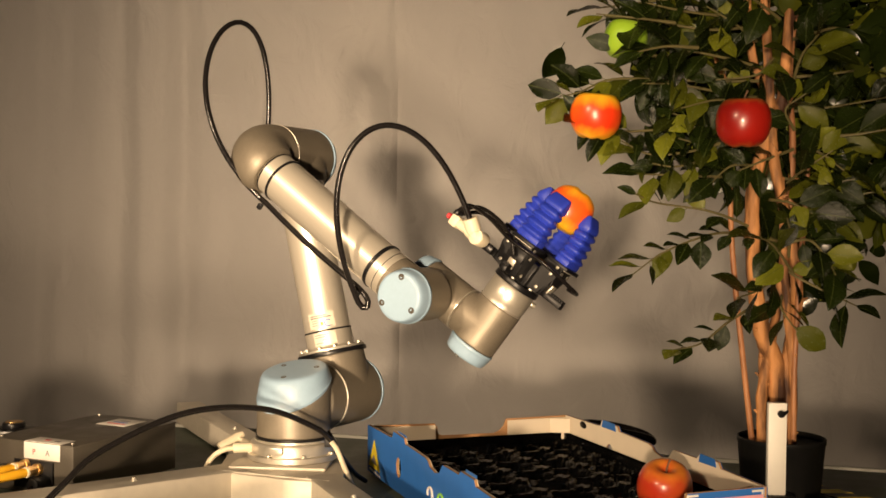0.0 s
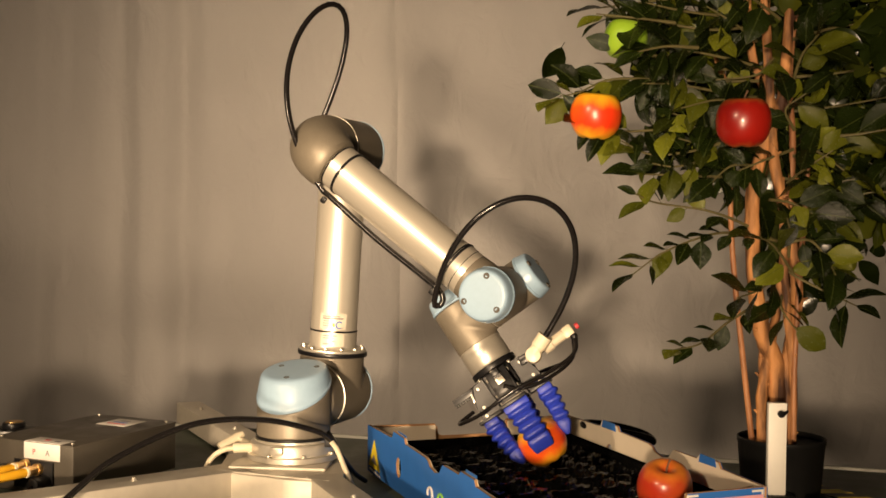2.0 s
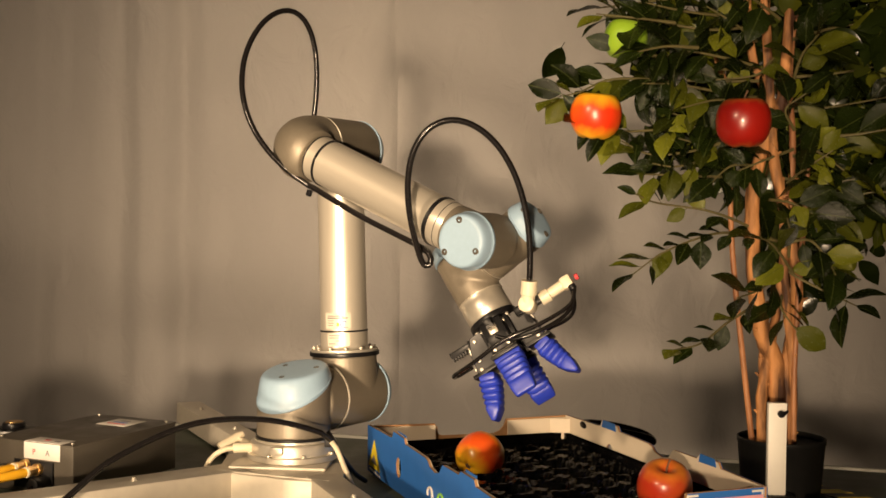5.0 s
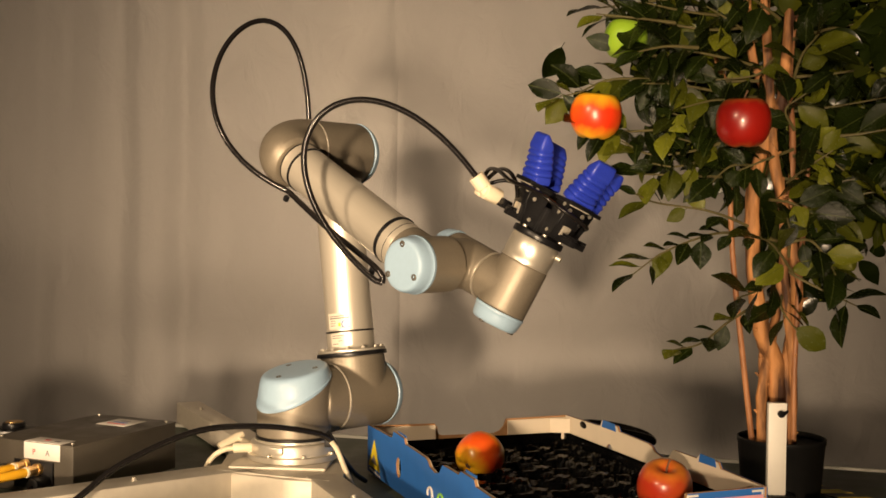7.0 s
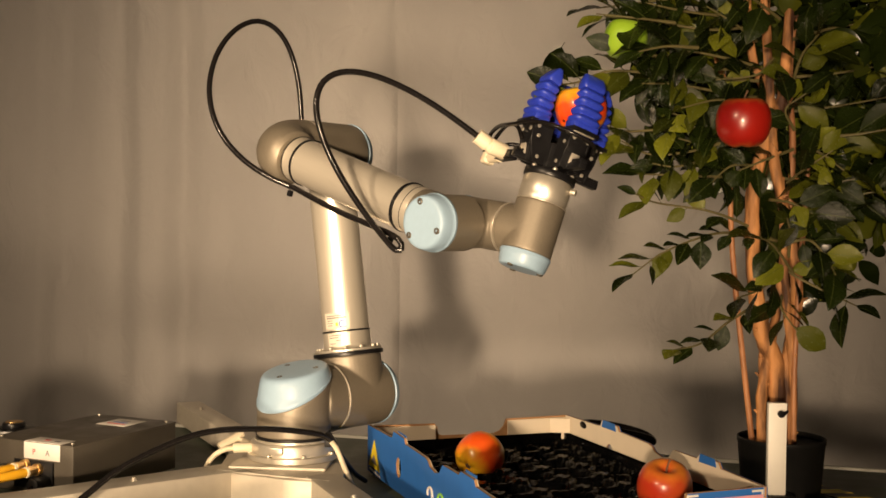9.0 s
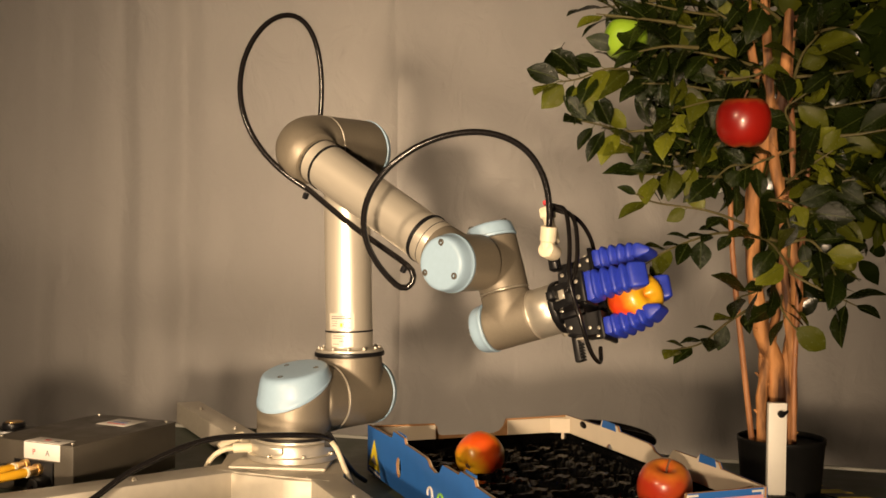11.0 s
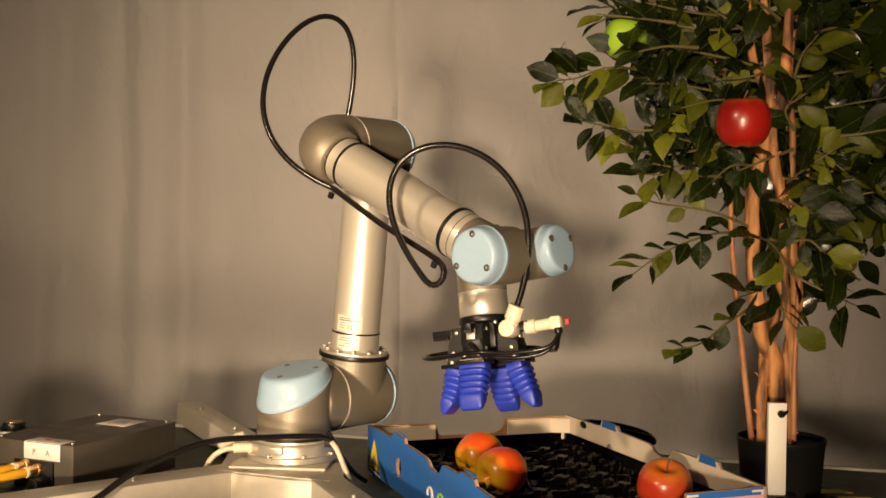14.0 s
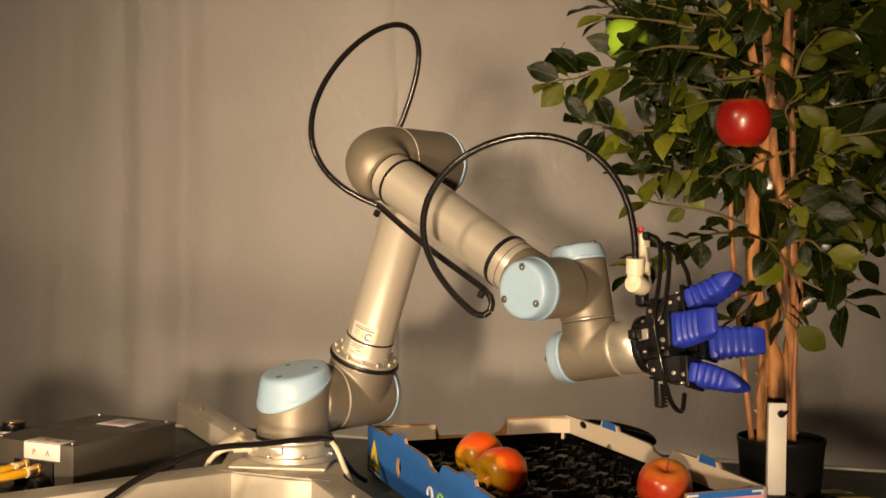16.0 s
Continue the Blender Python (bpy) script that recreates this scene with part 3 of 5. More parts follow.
# ---------------------------------------------------------------- stand under the arm
def stand():
    s = thing("robot_stand", pose(0, 0, TABLE), "welded bare aluminium stand with low box beams", "stand")
    h = 0.045
    hub = [(-0.108, -0.085), (-0.098, -0.105), (0.004, -0.150), (0.050, -0.160), (0.094, -0.128), (0.088, -0.03), (0.05, 0.085), (-0.055, 0.125), (-0.115, 0.03)]
    part("hub", outline(hub, h - 0.005, pose(0, 0, (h - 0.005) / 2), bevel=0.0012), PLATE, s)
    part("top_plate", box(0.154, 0.140, 0.0045, pose(-0.010, -0.018, h - 0.0025, 0, 0, -4), 0.001), PLATE, s, "bare aluminium mounting plate")

    def beam(x0, y0, x1, y1, w):
        a, b = Vector((x0, y0, 0)), Vector((x1, y1, 0))
        length, ang = (b - a).length, math.degrees(math.atan2(y1 - y0, x1 - x0))
        m = pose(*((a + b) / 2 + Vector((0, 0, (h - 0.003) / 2))), 0, 0, ang)
        bm = part("beam", box(length, w, h - 0.003, m, 0.0015), PLATE, s, "square aluminium box beam")
        for k in (0.35, 0.8):
            p = a.lerp(b, k)
            part("screw", lathe([(0.0050, 0), (0.0050, 0.002), (0.0038, 0.0025), (0.0038, 0.0045), (0.003, 0.005)], 10, pose(p.x, p.y, h - 0.003)), STEEL, bm)
    beam(-0.078, -0.070, -0.47, -0.375, 0.062)
    beam(0.060, -0.120, 0.235, -0.545, 0.052)
    beam(-0.058, 0.085, -0.303, 0.572, 0.050)
    # weld beads along the plate's front edge
    bm = sweep([(-0.104 + 0.012 * i, -0.098 - 0.0045 * i + 0.0008 * math.sin(i * 2.1), h - 0.004) for i in range(16)], [0.0016 + 0.0006 * math.sin(i * 1.7) for i in range(16)], 8)
    part("weld_bead", bm, PLATE, s)


stand()


def cream_cable(label, pts, r=0.0043):
    c = thing("cable", pose(0, 0, O), label, "cable")
    part("sheath", sweep(smooth_path(pts, 6), r, 10), IVORY, c)
    return c


c = cream_cable("cream cable plugged into the robot base", [(-0.092, -0.030, 0.0185), (-0.106, -0.036, 0.017), (-0.120, -0.040, 0.010), (-0.134, -0.032, -0.006), (-0.150, -0.010, -0.036)])
part("plug", sweep([(-0.128, 0.030, 0.006), (-0.1, 0.045, 0.022), (-0.092, 0.05, 0.026)], [0.0085, 0.0085, 0.006], 10), IVORY, c)
part("plug_tip", sweep([(-0.10, 0.045, 0.020), (-0.075, 0.02, 0.016)], 0.0045, 8), IVORY, c)
cream_cable("cream cable running down beside the base", [(0.066, -0.050, 0.036), (0.078, -0.070, 0.026), (0.094, -0.092, -0.002), (0.112, -0.128, -0.026), (0.140, -0.175, -0.039)])
thin = thing("lead", pose(0, 0, O), "dark lead tied to the base of the arm", "cable")
part("sheath", sweep(smooth_path([(0.060, -0.050, 0.050), (0.068, -0.052, 0.040), (0.078, -0.046, 0.018), (0.100, -0.02, -0.02), (0.12, 0.0, -0.040)], 6), 0.0042, 8), BLACKP, thin)


# ---------------------------------------------------------------- control box on the left
def letter(text, size, m, material, parent):
    cu = bpy.data.curves.new("letter", "FONT")
    cu.body, cu.size, cu.extrude = text, size, 0.0002
    cu.align_x = cu.align_y = "CENTER"
    tmp = bpy.data.objects.new("letter", cu)
    scene.collection.objects.link(tmp)
    bpy.context.view_layer.update()
    me = bpy.data.meshes.new_from_object(tmp.evaluated_get(bpy.context.evaluated_depsgraph_get()))
    bpy.data.objects.remove(tmp)
    me.materials.clear()
    me.materials.append(material)
    ob = new("letter", me)
    ob.parent, ob.matrix_basis = parent, m
    return ob


def control_box():
    # x runs away from the camera along the long side, y to the left
    b = thing("control_box", pose(-0.324, -0.123, TABLE, 0, 0, 65.3), "dark grey metal control box with white stickers", "control box")
    L, W, H = 0.251, 0.172, 0.079
    body = part("body", box(L, W, H, pose(L / 2, W / 2, H / 2), 0.0025), BOXGREY, b)
    part("lid", box(L + 0.002, W + 0.002, 0.003, pose(L / 2, W / 2, H + 0.0005), 0.0012), BOXGREY, b)
    for x in (0.012, L - 0.012):
        for y in (0.012, W - 0.012):
            part("screw", lathe(rounded(0.003, 0, 0.002, 0.0005), 8, pose(x, y, H + 0.002)), STEEL, b)
    st = part("sticker", box(0.058, 0.060, 0.0006, pose(0.198, 0.075, H + 0.0024), 0.0002), PAPER, b, "white printed sticker")
    for i in range(3):
        part("print_bar", box(0.004, 0.036 - 0.008 * i, 0.0004, pose(0.184 + 0.012 * i, 0.075, H + 0.003)), (REDINK, BLUEINK, INK)[i], st)
    fs = part("sticker", box(0.034, 0.074, 0.0006, pose(0.017, 0.062, H + 0.0024), 0.0002), PAPER, b, "white sticker folded over the edge")
    part("print_bar", box(0.006, 0.010, 0.0004, pose(0.018, 0.068, H + 0.003)), REDINK, fs)
    part("print_bar", box(0.006, 0.010, 0.0004, pose(0.014, 0.044, H + 0.003)), INK, fs)
    ff = part("sticker", box(0.0008, 0.074, 0.026, pose(-0.0016, 0.062, H - 0.0115), 0.0003), PAPER, b, "white sticker lettered P and A")
    for ch, y, mt in (("P", 0.078, REDINK), ("A", 0.050, INK)):
        letter(ch, 0.0125, pose(-0.0023, y, H - 0.0135, 90, 0, -90), mt, ff)
    part("socket_panel", box(0.004, 0.080, 0.044, pose(-0.002, 0.078, 0.030), 0.001), BLACKP, b)
    for y, z in ((0.066, 0.040), (0.092, 0.044), (0.120, 0.036)):
        u = part("air_union", lathe([(0.0095, 0), (0.0095, 0.008), (0.0075, 0.0085), (0.0075, 0.018), (0.0088, 0.019), (0.0088, 0.026), (0.007, 0.027)], 6 * 3, pose(-0.003, y, z) @ pose(0, 0, 0, 0, -90, 0)), BRASS, b, "brass push-in air union")
        part("collar", lathe(rounded(0.0085, 0.022, 0.030, 0.001), 14, pose(-0.003, y, z) @ pose(0, 0, 0, 0, -90, 0)), IVORY, u)
    part("connector", lathe(rounded(0.012, 0, 0.03, 0.002), 16, pose(-0.003, 0.052, 0.020) @ pose(0, 0, 0, 0, -90, 0)), BLACKP, b)
    m = b.matrix_basis
    for y, z, dy in ((0.066, 0.040, 0.10), (0.092, 0.044, 0.13)):
        h = thing("air_pipe", Matrix(), "bright yellow air pipe pushed into the control box", "pipe", "yellow air pipes")
        pts = [m @ Vector(p) for p in ((-0.030, y, z), (-0.06, y + 0.014, z - 0.003), (-0.11, y + dy * 0.6, z - 0.014), (-0.17, y + dy, z - 0.028))]
        part("pipe", sweep(smooth_path(pts, 6), 0.0072, 12), YELLOW, h)
    w = thing("lead", Matrix(), "thin black lead below the yellow pipes", "cable")
    pts = [m @ Vector(p) for p in ((-0.03, 0.052, 0.020), (-0.05, 0.056, 0.010), (-0.075, 0.09, 0.012), (-0.09, 0.14, 0.018), (-0.12, 0.2, 0.01))]
    part("sheath", sweep(smooth_path(pts, 6), 0.0035, 8), RUBBER, w)
    k = thing("knob_box", pose(-0.515, 0.14, TABLE), "dark knob with a brass top behind the control box", "knob")
    part("block", box(0.075, 0.06, 0.062, pose(0, 0, 0.031), 0.012), BLACKP, k)
    part("cap", lathe(rounded(0.020, 0.060, 0.071, 0.003), 20), BLACKP, k)
    part("disc", lathe(rounded(0.015, 0.071, 0.0725, 0.0005), 20), BRASS, k)


control_box()


# ---------------------------------------------------------------- fruit crate
def crate():
    W, L = 0.385, 0.605
    m = pose(0.116, 0.097, TABLE + 0.001, 0, 0, 20.2)
    c = thing("fruit_crate", m, "blue cardboard fruit crate with pale inside and cut-out rims", "crate")
    part("bottom", box(W - 0.004, L - 0.004, 0.004, pose(W / 2, -L / 2, 0.002)), CARDIN, c)
    T = 0.005
    # rim of the long walls: height over the distance from the far end
    rim = [(0, .080), (.130, .082), (.140, .084), (.145, .094), (.198, .092), (.204, .084), (.222, .084), (.300, .082), (.311, .079), (.320, .072), (.342, .068), (.362, .072), (.372, .083), (.376, .086), (.440, .086), (.447, .092), (.495, .091), (.501, .083), (.605, .080)]
    def long_wall(x, out_sign, outer, inner, name):
        pts = [(0, 0.001), *rim, (L, 0.001)]
        def hole_plate(depth, off, material, nm, label, parent):
            # plate with a round hand hole cut through the far end
            y0, z0, ry, rz = 0.173, 0.041, 0.0135, 0.0165
            bm = bmesh.new()
            front = [bm.verts.new((0, -s, z)) for s, z in pts]
            ring = [bm.verts.new((0, -(y0 + ry * math.cos(a)), z0 + rz * math.sin(a))) for a in (2 * math.pi * i / 16 for i in range(16))]
            es = [bm.edges.new((a, b)) for a, b in zip(front, front[1:] + front[:1])] + [bm.edges.new((a, b)) for a, b in zip(ring, ring[1:] + ring[:1])]
            bmesh.ops.triangle_fill(bm, edges=es, use_beauty=True)
            ext = bmesh.ops.extrude_face_region(bm, geom=bm.faces[:])
            bmesh.ops.translate(bm, vec=(depth, 0, 0), verts=[v for v in ext["geom"] if isinstance(v, bmesh.types.BMVert)])
            bmesh.ops.translate(bm, vec=(off, 0, 0), verts=bm.verts[:])
            return part(nm, bm, material, parent, label, smooth=False)
        core = hole_plate(T - 0.0016, x - (T - 0.0016) / 2, CARDRAW, name, "brown corrugated wall with a wavy cut rim", c)
        hole_plate(0.0006, x + out_sign * T / 2 - 0.0003, outer, "outer_sheet", "blue printed outer sheet" if outer == CARDBLUE else "", core)
        hole_plate(0.0006, x - out_sign * T / 2 - 0.0003, inner, "inner_sheet", "", core)
        # printed tabs stand above the rim
        for s0, s1 in ((0.147, 0.196), (0.448, 0.493)):
            part("tab", outline([(-s0, 0.083), (-s0 - 0.004, 0.0955), (-s1 + 0.004, 0.0945), (-s1, 0.083)], 0.0012, pose(x - out_sign * 0.0038, 0, 0) @ Matrix(((0, 0, 1, 0), (1, 0, 0, 0), (0, 1, 0, 0), (0, 0, 0, 1)))), CARDBLUE, core)
        return core
    near = long_wall(0.003, -1, CARDBLUE, CARDIN, "side_wall")
    far = long_wall(W - 0.003, 1, CARDBLUE, CARDIN, "side_wall")
    # hazard mark and half-seen print on the outer sheet
    side = Matrix(((0, 0, 1, 0), (1, 0, 0, 0), (0, 1, 0, 0), (0, 0, 0, 1)))
    mk = part("hazard_mark", outline([(-0.012, 0.014), (-0.075, 0.012), (-0.043, 0.062)], 0.0006, pose(-0.0008, 0, 0) @ side), YELLOWINK, near, "yellow warning triangle")
    part("print_bar", outline([(-0.026, 0.022), (-0.060, 0.021), (-0.043, 0.036)], 0.0004, pose(-0.0014, 0, 0) @ side), INK, near)
    part("print_bar", outline([(-0.018, 0.008), (-0.080, 0.004), (-0.080, 0.007), (-0.018, 0.011)], 0.0004, pose(-0.0014, 0, 0) @ side), PAPER, near)
    for s, w, mt in ((0.318, 0.020, PAPER), (0.362, 0.022, mat("green_print", (0.25, 0.55, 0.08), 0.5, 0, 40, 0.05))):
        bm = sweep([(-0.0012, -(s + w / 2 + w / 2 * math.cos(a)), 0.034 + 0.010 * math.sin(a)) for a in (radians(20 * i) for i in range(-1, 11))], 0.0018, 6)
        part("print_mark", bm, mt, near)
    # end walls: low in the middle, with inner corner flaps
    def end_wall(y, sign, name):
        prof = [(0.004, 0.001), (0.004, 0.079), (0.122, 0.077), (0.127, 0.071), (0.129, 0.058), (0.138, 0.055), (0.236, 0.054), (0.247, 0.058), (0.255, 0.066), (0.260, 0.079), (0.381, 0.080), (0.381, 0.001)]
        up = Matrix(((1, 0, 0, 0), (0, 0, -1, 0), (0, 1, 0, 0), (0, 0, 0, 1)))
        w = part(name, outline(prof, T - 0.0012, pose(0, y, 0) @ up), CARDRAW, c, "brown corrugated end wall cut low in the middle", smooth=False)
        part("outer_sheet", outline([(a, b - 0.0006) for a, b in prof], 0.0006, pose(0, y + sign * T / 2, 0) @ up), CARDBLUE, w, smooth=False)
        part("inner_flap", outline([(0.0065, 0.003), (0.0065, 0.076), (0.122, 0.0745), (0.124, 0.003)], 0.003, pose(0, y - sign * 0.0052, 0) @ up, bevel=0.0003), CARDIN, w, "pale inner corner flap", smooth=False)
        part("inner_flap", outline([(0.262, 0.003), (0.261, 0.0765), (0.3785, 0.0775), (0.3785, 0.003)], 0.003, pose(0, y - sign * 0.0052, 0) @ up, bevel=0.0003), CARDIN, w, "pale inner corner flap", smooth=False)
        part("inner_flap", box(0.036, 0.0026, 0.072, pose(0.362, y - sign * 0.0150, 0.041, 0, 0, -sign * 24), 0.0004), CARDIN, w, "pale folded corner flap", smooth=False)
        return w
    end_wall(-0.003, 1, "end_wall")
    front = end_wall(-L + 0.003, -1, "end_wall")
    lab = part("label", box(0.112, 0.0007, 0.060, pose(0.322, -L - 0.0006, 0.040)), PINK, front, "pink printed label with small lines")
    for i, wd in enumerate((0.060, 0.034, 0.070, 0.050)):
        part("print_bar", box(wd, 0.0005, 0.0022, pose(0.320, -L - 0.0012, 0.062 - 0.0075 * i)), REDINK, lab)
    for x, sx in ((0.258, 1), (0.378, -1)):
        part("corner_mark", outline([(0, 0), (0.018 * sx, 0), (0.018 * sx, -0.003), (0.003 * sx, -0.003), (0.003 * sx, -0.010), (0, -0.010)], 0.0005, pose(x, -L - 0.0006, 0.077) @ Matrix(((1, 0, 0, 0), (0, 0, -1, 0), (0, 1, 0, 0), (0, 0, 0, 1)))), PAPER, front)

    # black tray with pressed cups
    t = thing("fruit_tray", m @ Matrix.Translation((0, 0, 0.005)), "glossy black plastic tray with round fruit cups", "tray")
    bm = bmesh.new()
    o, q = [(0.009, -0.012), (W - 0.009, -0.012), (W - 0.009, -L + 0.012), (0.009, -L + 0.012)], [(0.017, -0.020), (W - 0.017, -0.020), (W - 0.017, -L + 0.020), (0.017, -L + 0.020)]
    ring_loft(bm, [[(x, y, 0.040) for x, y in o], [(x, y, 0.046) for x, y in o], [(x, y, 0.046) for x, y in q], [(x, y, 0.026) for x, y in q]], caps=False)
    bmesh.ops.solidify(bm, geom=bm.faces[:], thickness=0.0008)
    part("rim", bm, TRAYB, t)
    # one pressed cell, repeated
    px, py, n = (W - 0.036) / 5, (L - 0.042) / 8, 18
    meshes = []
    for v in range(3):
        bm = bmesh.new()
        rows = []
        for j in range(n + 1):
            row = []
            for i in range(n + 1):
                a, b = i / n - 0.5, j / n - 0.5
                r, th = math.hypot(a * px, b * py), math.atan2(b, a)
                lobes = 0.0275 + 0.0035 * math.cos(6 * th + v)
                cup = 1 / (1 + math.exp((r - lobes) / 0.0022))
                z = 0.030 - 0.026 * cup * (1 - 0.3 * min(1, r / 0.03) ** 2)
                z += 0.0075 * math.exp(-((max(abs(a), abs(b)) - 0.47) / 0.05) ** 2) * (1 if min(abs(a), abs(b)) > 0.33 else 0.25)
                inner = 0 if i in (0, n) or j in (0, n) else 1
                row.append((a * px, b * py, z + 0.0010 * inner * noise.noise((i * 0.9, j * 0.9, v * 3))))
            rows.append(row)
        ring_loft(bm, rows, close=False, caps=False)
        bmesh.ops.solidify(bm, geom=bm.faces[:], thickness=0.0008)
        first = part("cup", bm, TRAYB, t, smooth=False)
        meshes.append(first.data)
        bpy.data.objects.remove(first)
    for i in range(5):
        for j in range(8):
            o = new("cup", meshes[(i * 2 + j) % 3])
            o.parent, o.matrix_basis = t, pose(0.018 + px * (i + 0.5), -0.021 - py * (j + 0.5), 0)


crate()


# ---------------------------------------------------------------- apples
def apple_mat(name, skin, blush, ends, lo, hi):
    m = two_tone(name, skin, blush, 9, (1, 1, 0.6), 0.32, 0.35, 0.65, coat=0.22, sub=0.08)
    n, l = m.node_tree.nodes, m.node_tree.links
    b = n["Principled BSDF"]
    # the ends of the fruit are paler, with fine streaks running between them
    tc, sep, ab = n.new("ShaderNodeTexCoord"), n.new("ShaderNodeSeparateXYZ"), n.new("ShaderNodeMath")
    ab.operation = "ABSOLUTE"
    l.new(tc.outputs["Object"], sep.inputs[0])
    l.new(sep.outputs[2], ab.inputs[0])
    nz, mp = n.new("ShaderNodeTexNoise"), n.new("ShaderNodeMapping")
    mp.inputs["Scale"].default_value = (1, 1, 0.25)
    nz.inputs["Scale"].default_value, nz.inputs["Detail"].default_value = 55, 5
    l.new(tc.outputs["Object"], mp.inputs[0])
    l.new(mp.outputs[0], nz.inputs["Vector"])
    ma = n.new("ShaderNodeMath")
    ma.operation = "MULTIPLY_ADD"
    ma.inputs[1].default_value = 0.022
    l.new(nz.outputs[0], ma.inputs[0])
    l.new(ab.outputs[0], ma.inputs[2])
    mr = n.new("ShaderNodeMapRange")
    mr.inputs["From Min"].default_value, mr.inputs["From Max"].default_value = lo, hi
    l.new(ma.outputs[0], mr.inputs[0])
    mx = n.new("ShaderNodeMix")
    mx.data_type = "RGBA"
    l.new(mr.outputs[0], mx.inputs["Factor"])
    l.new(b.inputs["Base Color"].links[0].from_socket, mx.inputs["A"])
    mx.inputs["B"].default_value = (*ends, 1)
    l.new(mx.outputs["Result"], b.inputs["Base Color"])
    return m


BICOLOUR = apple_mat("red_and_yellow_apple_skin", (0.84, 0.130, 0.014), (0.74, 0.040, 0.008), (0.82, 0.46, 0.02), 0.023, 0.044)
REDSKIN = apple_mat("dark_red_apple_skin", (0.15, 0.004, 0.004), (0.31, 0.011, 0.006), (0.45, 0.16, 0.03), 0.038, 0.058)
STREAKED = apple_mat("streaked_red_apple_skin", (0.42, 0.014, 0.009), (0.56, 0.09, 0.02), (0.62, 0.25, 0.03), 0.034, 0.056)
GREENSKIN = apple_mat("green_apple_skin", (0.19, 0.36, 0.015), (0.26, 0.42, 0.03), (0.28, 0.40, 0.04), 0.035, 0.055)
STEM = mat("dry_brown_stem", (0.10, 0.05, 0.025), 0.8, 0, 90, 0.2)


def apple(r, skin, m, label, stem=True, squat=0.9):
    a = thing("apple", m, label, "apple", "apples")
    bm = bmesh.new()
    prof = [(0.03, 0.66), (0.10, 0.74), (0.22, 0.88), (0.36, 0.96), (0.52, 0.98), (0.70, 0.90), (0.86, 0.70), (0.96, 0.42), (1.0, 0.12), (0.985, -0.16), (0.92, -0.44), (0.80, -0.68), (0.64, -0.86), (0.48, -0.94), (0.34, -0.95), (0.20, -0.88), (0.08, -0.80), (0.02, -0.78)]
    rings = []
    for k, z in prof:
        rings.append([(r * (k + (0.035 * k * max(0.0, -z) * math.cos(5 * t)) + 0.015 * k * math.sin(2 * t + 1)) * math.cos(t), r * (k + 0.035 * k * max(0.0, -z) * math.cos(5 * t)) * math.sin(t), r * squat * (z + (0.03 * math.cos(5 * t) if z < -0.8 else 0))) for t in (2 * math.pi * i / 40 for i in range(40))])
    ring_loft(bm, rings)
    part("fruit", bm, skin, a)
    if stem:
        part("stem", sweep([(0, 0, r * 0.55), (0.001, 0, r * 0.80), (0.004, 0, r * 1.0), (0.009, 0.001, r * 1.14)], [0.0016, 0.0014, 0.0013, 0.0018], 8), STEM, a)
    part("calyx", lathe([(0.004, -r * squat * 0.80), (0.006, -r * squat * 0.83), (0.003, -r * squat * 0.86), (0.0005, -r * squat * 0.85)], 7), STEM, a)
    return a


APPLE_ONE = apple(0.0385, BICOLOUR, pose(0.5, 0, O + 0.4), "orange-red apple with yellow ends, carried by the gripper", stem=False)
APPLE_TWO = apple(0.0385, BICOLOUR, pose(0.470, -0.158, O + 0.551), "orange and yellow apple hanging from a low branch", stem=False)
apple(0.0405, REDSKIN, pose(0.682, -0.198, O + 0.540, 4, -5, 30), "deep red apple hanging in the tree")
apple(0.0330, GREENSKIN, pose(0.516, -0.138, O + 0.669, 5, 8, 0), "bright green apple half hidden by leaves")
apple(0.0400, STREAKED, pose(0.567, -0.236, O + 0.009, 16, -14, 40), "red apple with a stem lying in the tray")


# ---------------------------------------------------------------- potted tree
def leaf_mesh(name, bend, width, material, seed):
    """A pointed oval leaf along +y, folded on its midrib and bent down at the tip."""
    rnd = random.Random(seed)
    bm = bmesh.new()
    prof = ((0.0, 0.05), (0.10, 0.42), (0.25, 0.82), (0.42, 1.0), (0.60, 0.94), (0.78, 0.66), (0.91, 0.30), (1.0, 0.02))
    rows = []
    for s, w in prof:
        ww = width * w * (1 + 0.06 * rnd.uniform(-1, 1))
        z = -bend * s * s
        rows.append([(k * ww, s, z + abs(k) * ww * 0.22 + 0.03 * math.sin(7 * s + 3 * k) * abs(k)) for k in (-1, -0.5, 0, 0.5, 1)])
    ring_loft(bm, rows, close=False, caps=False)
    bm.verts.ensure_lookup_table()
    sweep([(0, -0.16, 0.02), (0, 0.0, 0.0), (0, 0.06, -0.006)], [0.013, 0.011, 0.004], 5, bm)
    bmesh.ops.recalc_face_normals(bm, faces=bm.faces[:])
    me = bpy.data.meshes.new(name)
    bm.to_mesh(me)
    bm.free()
    me.materials.append(material)
    me.shade_smooth()
    return me


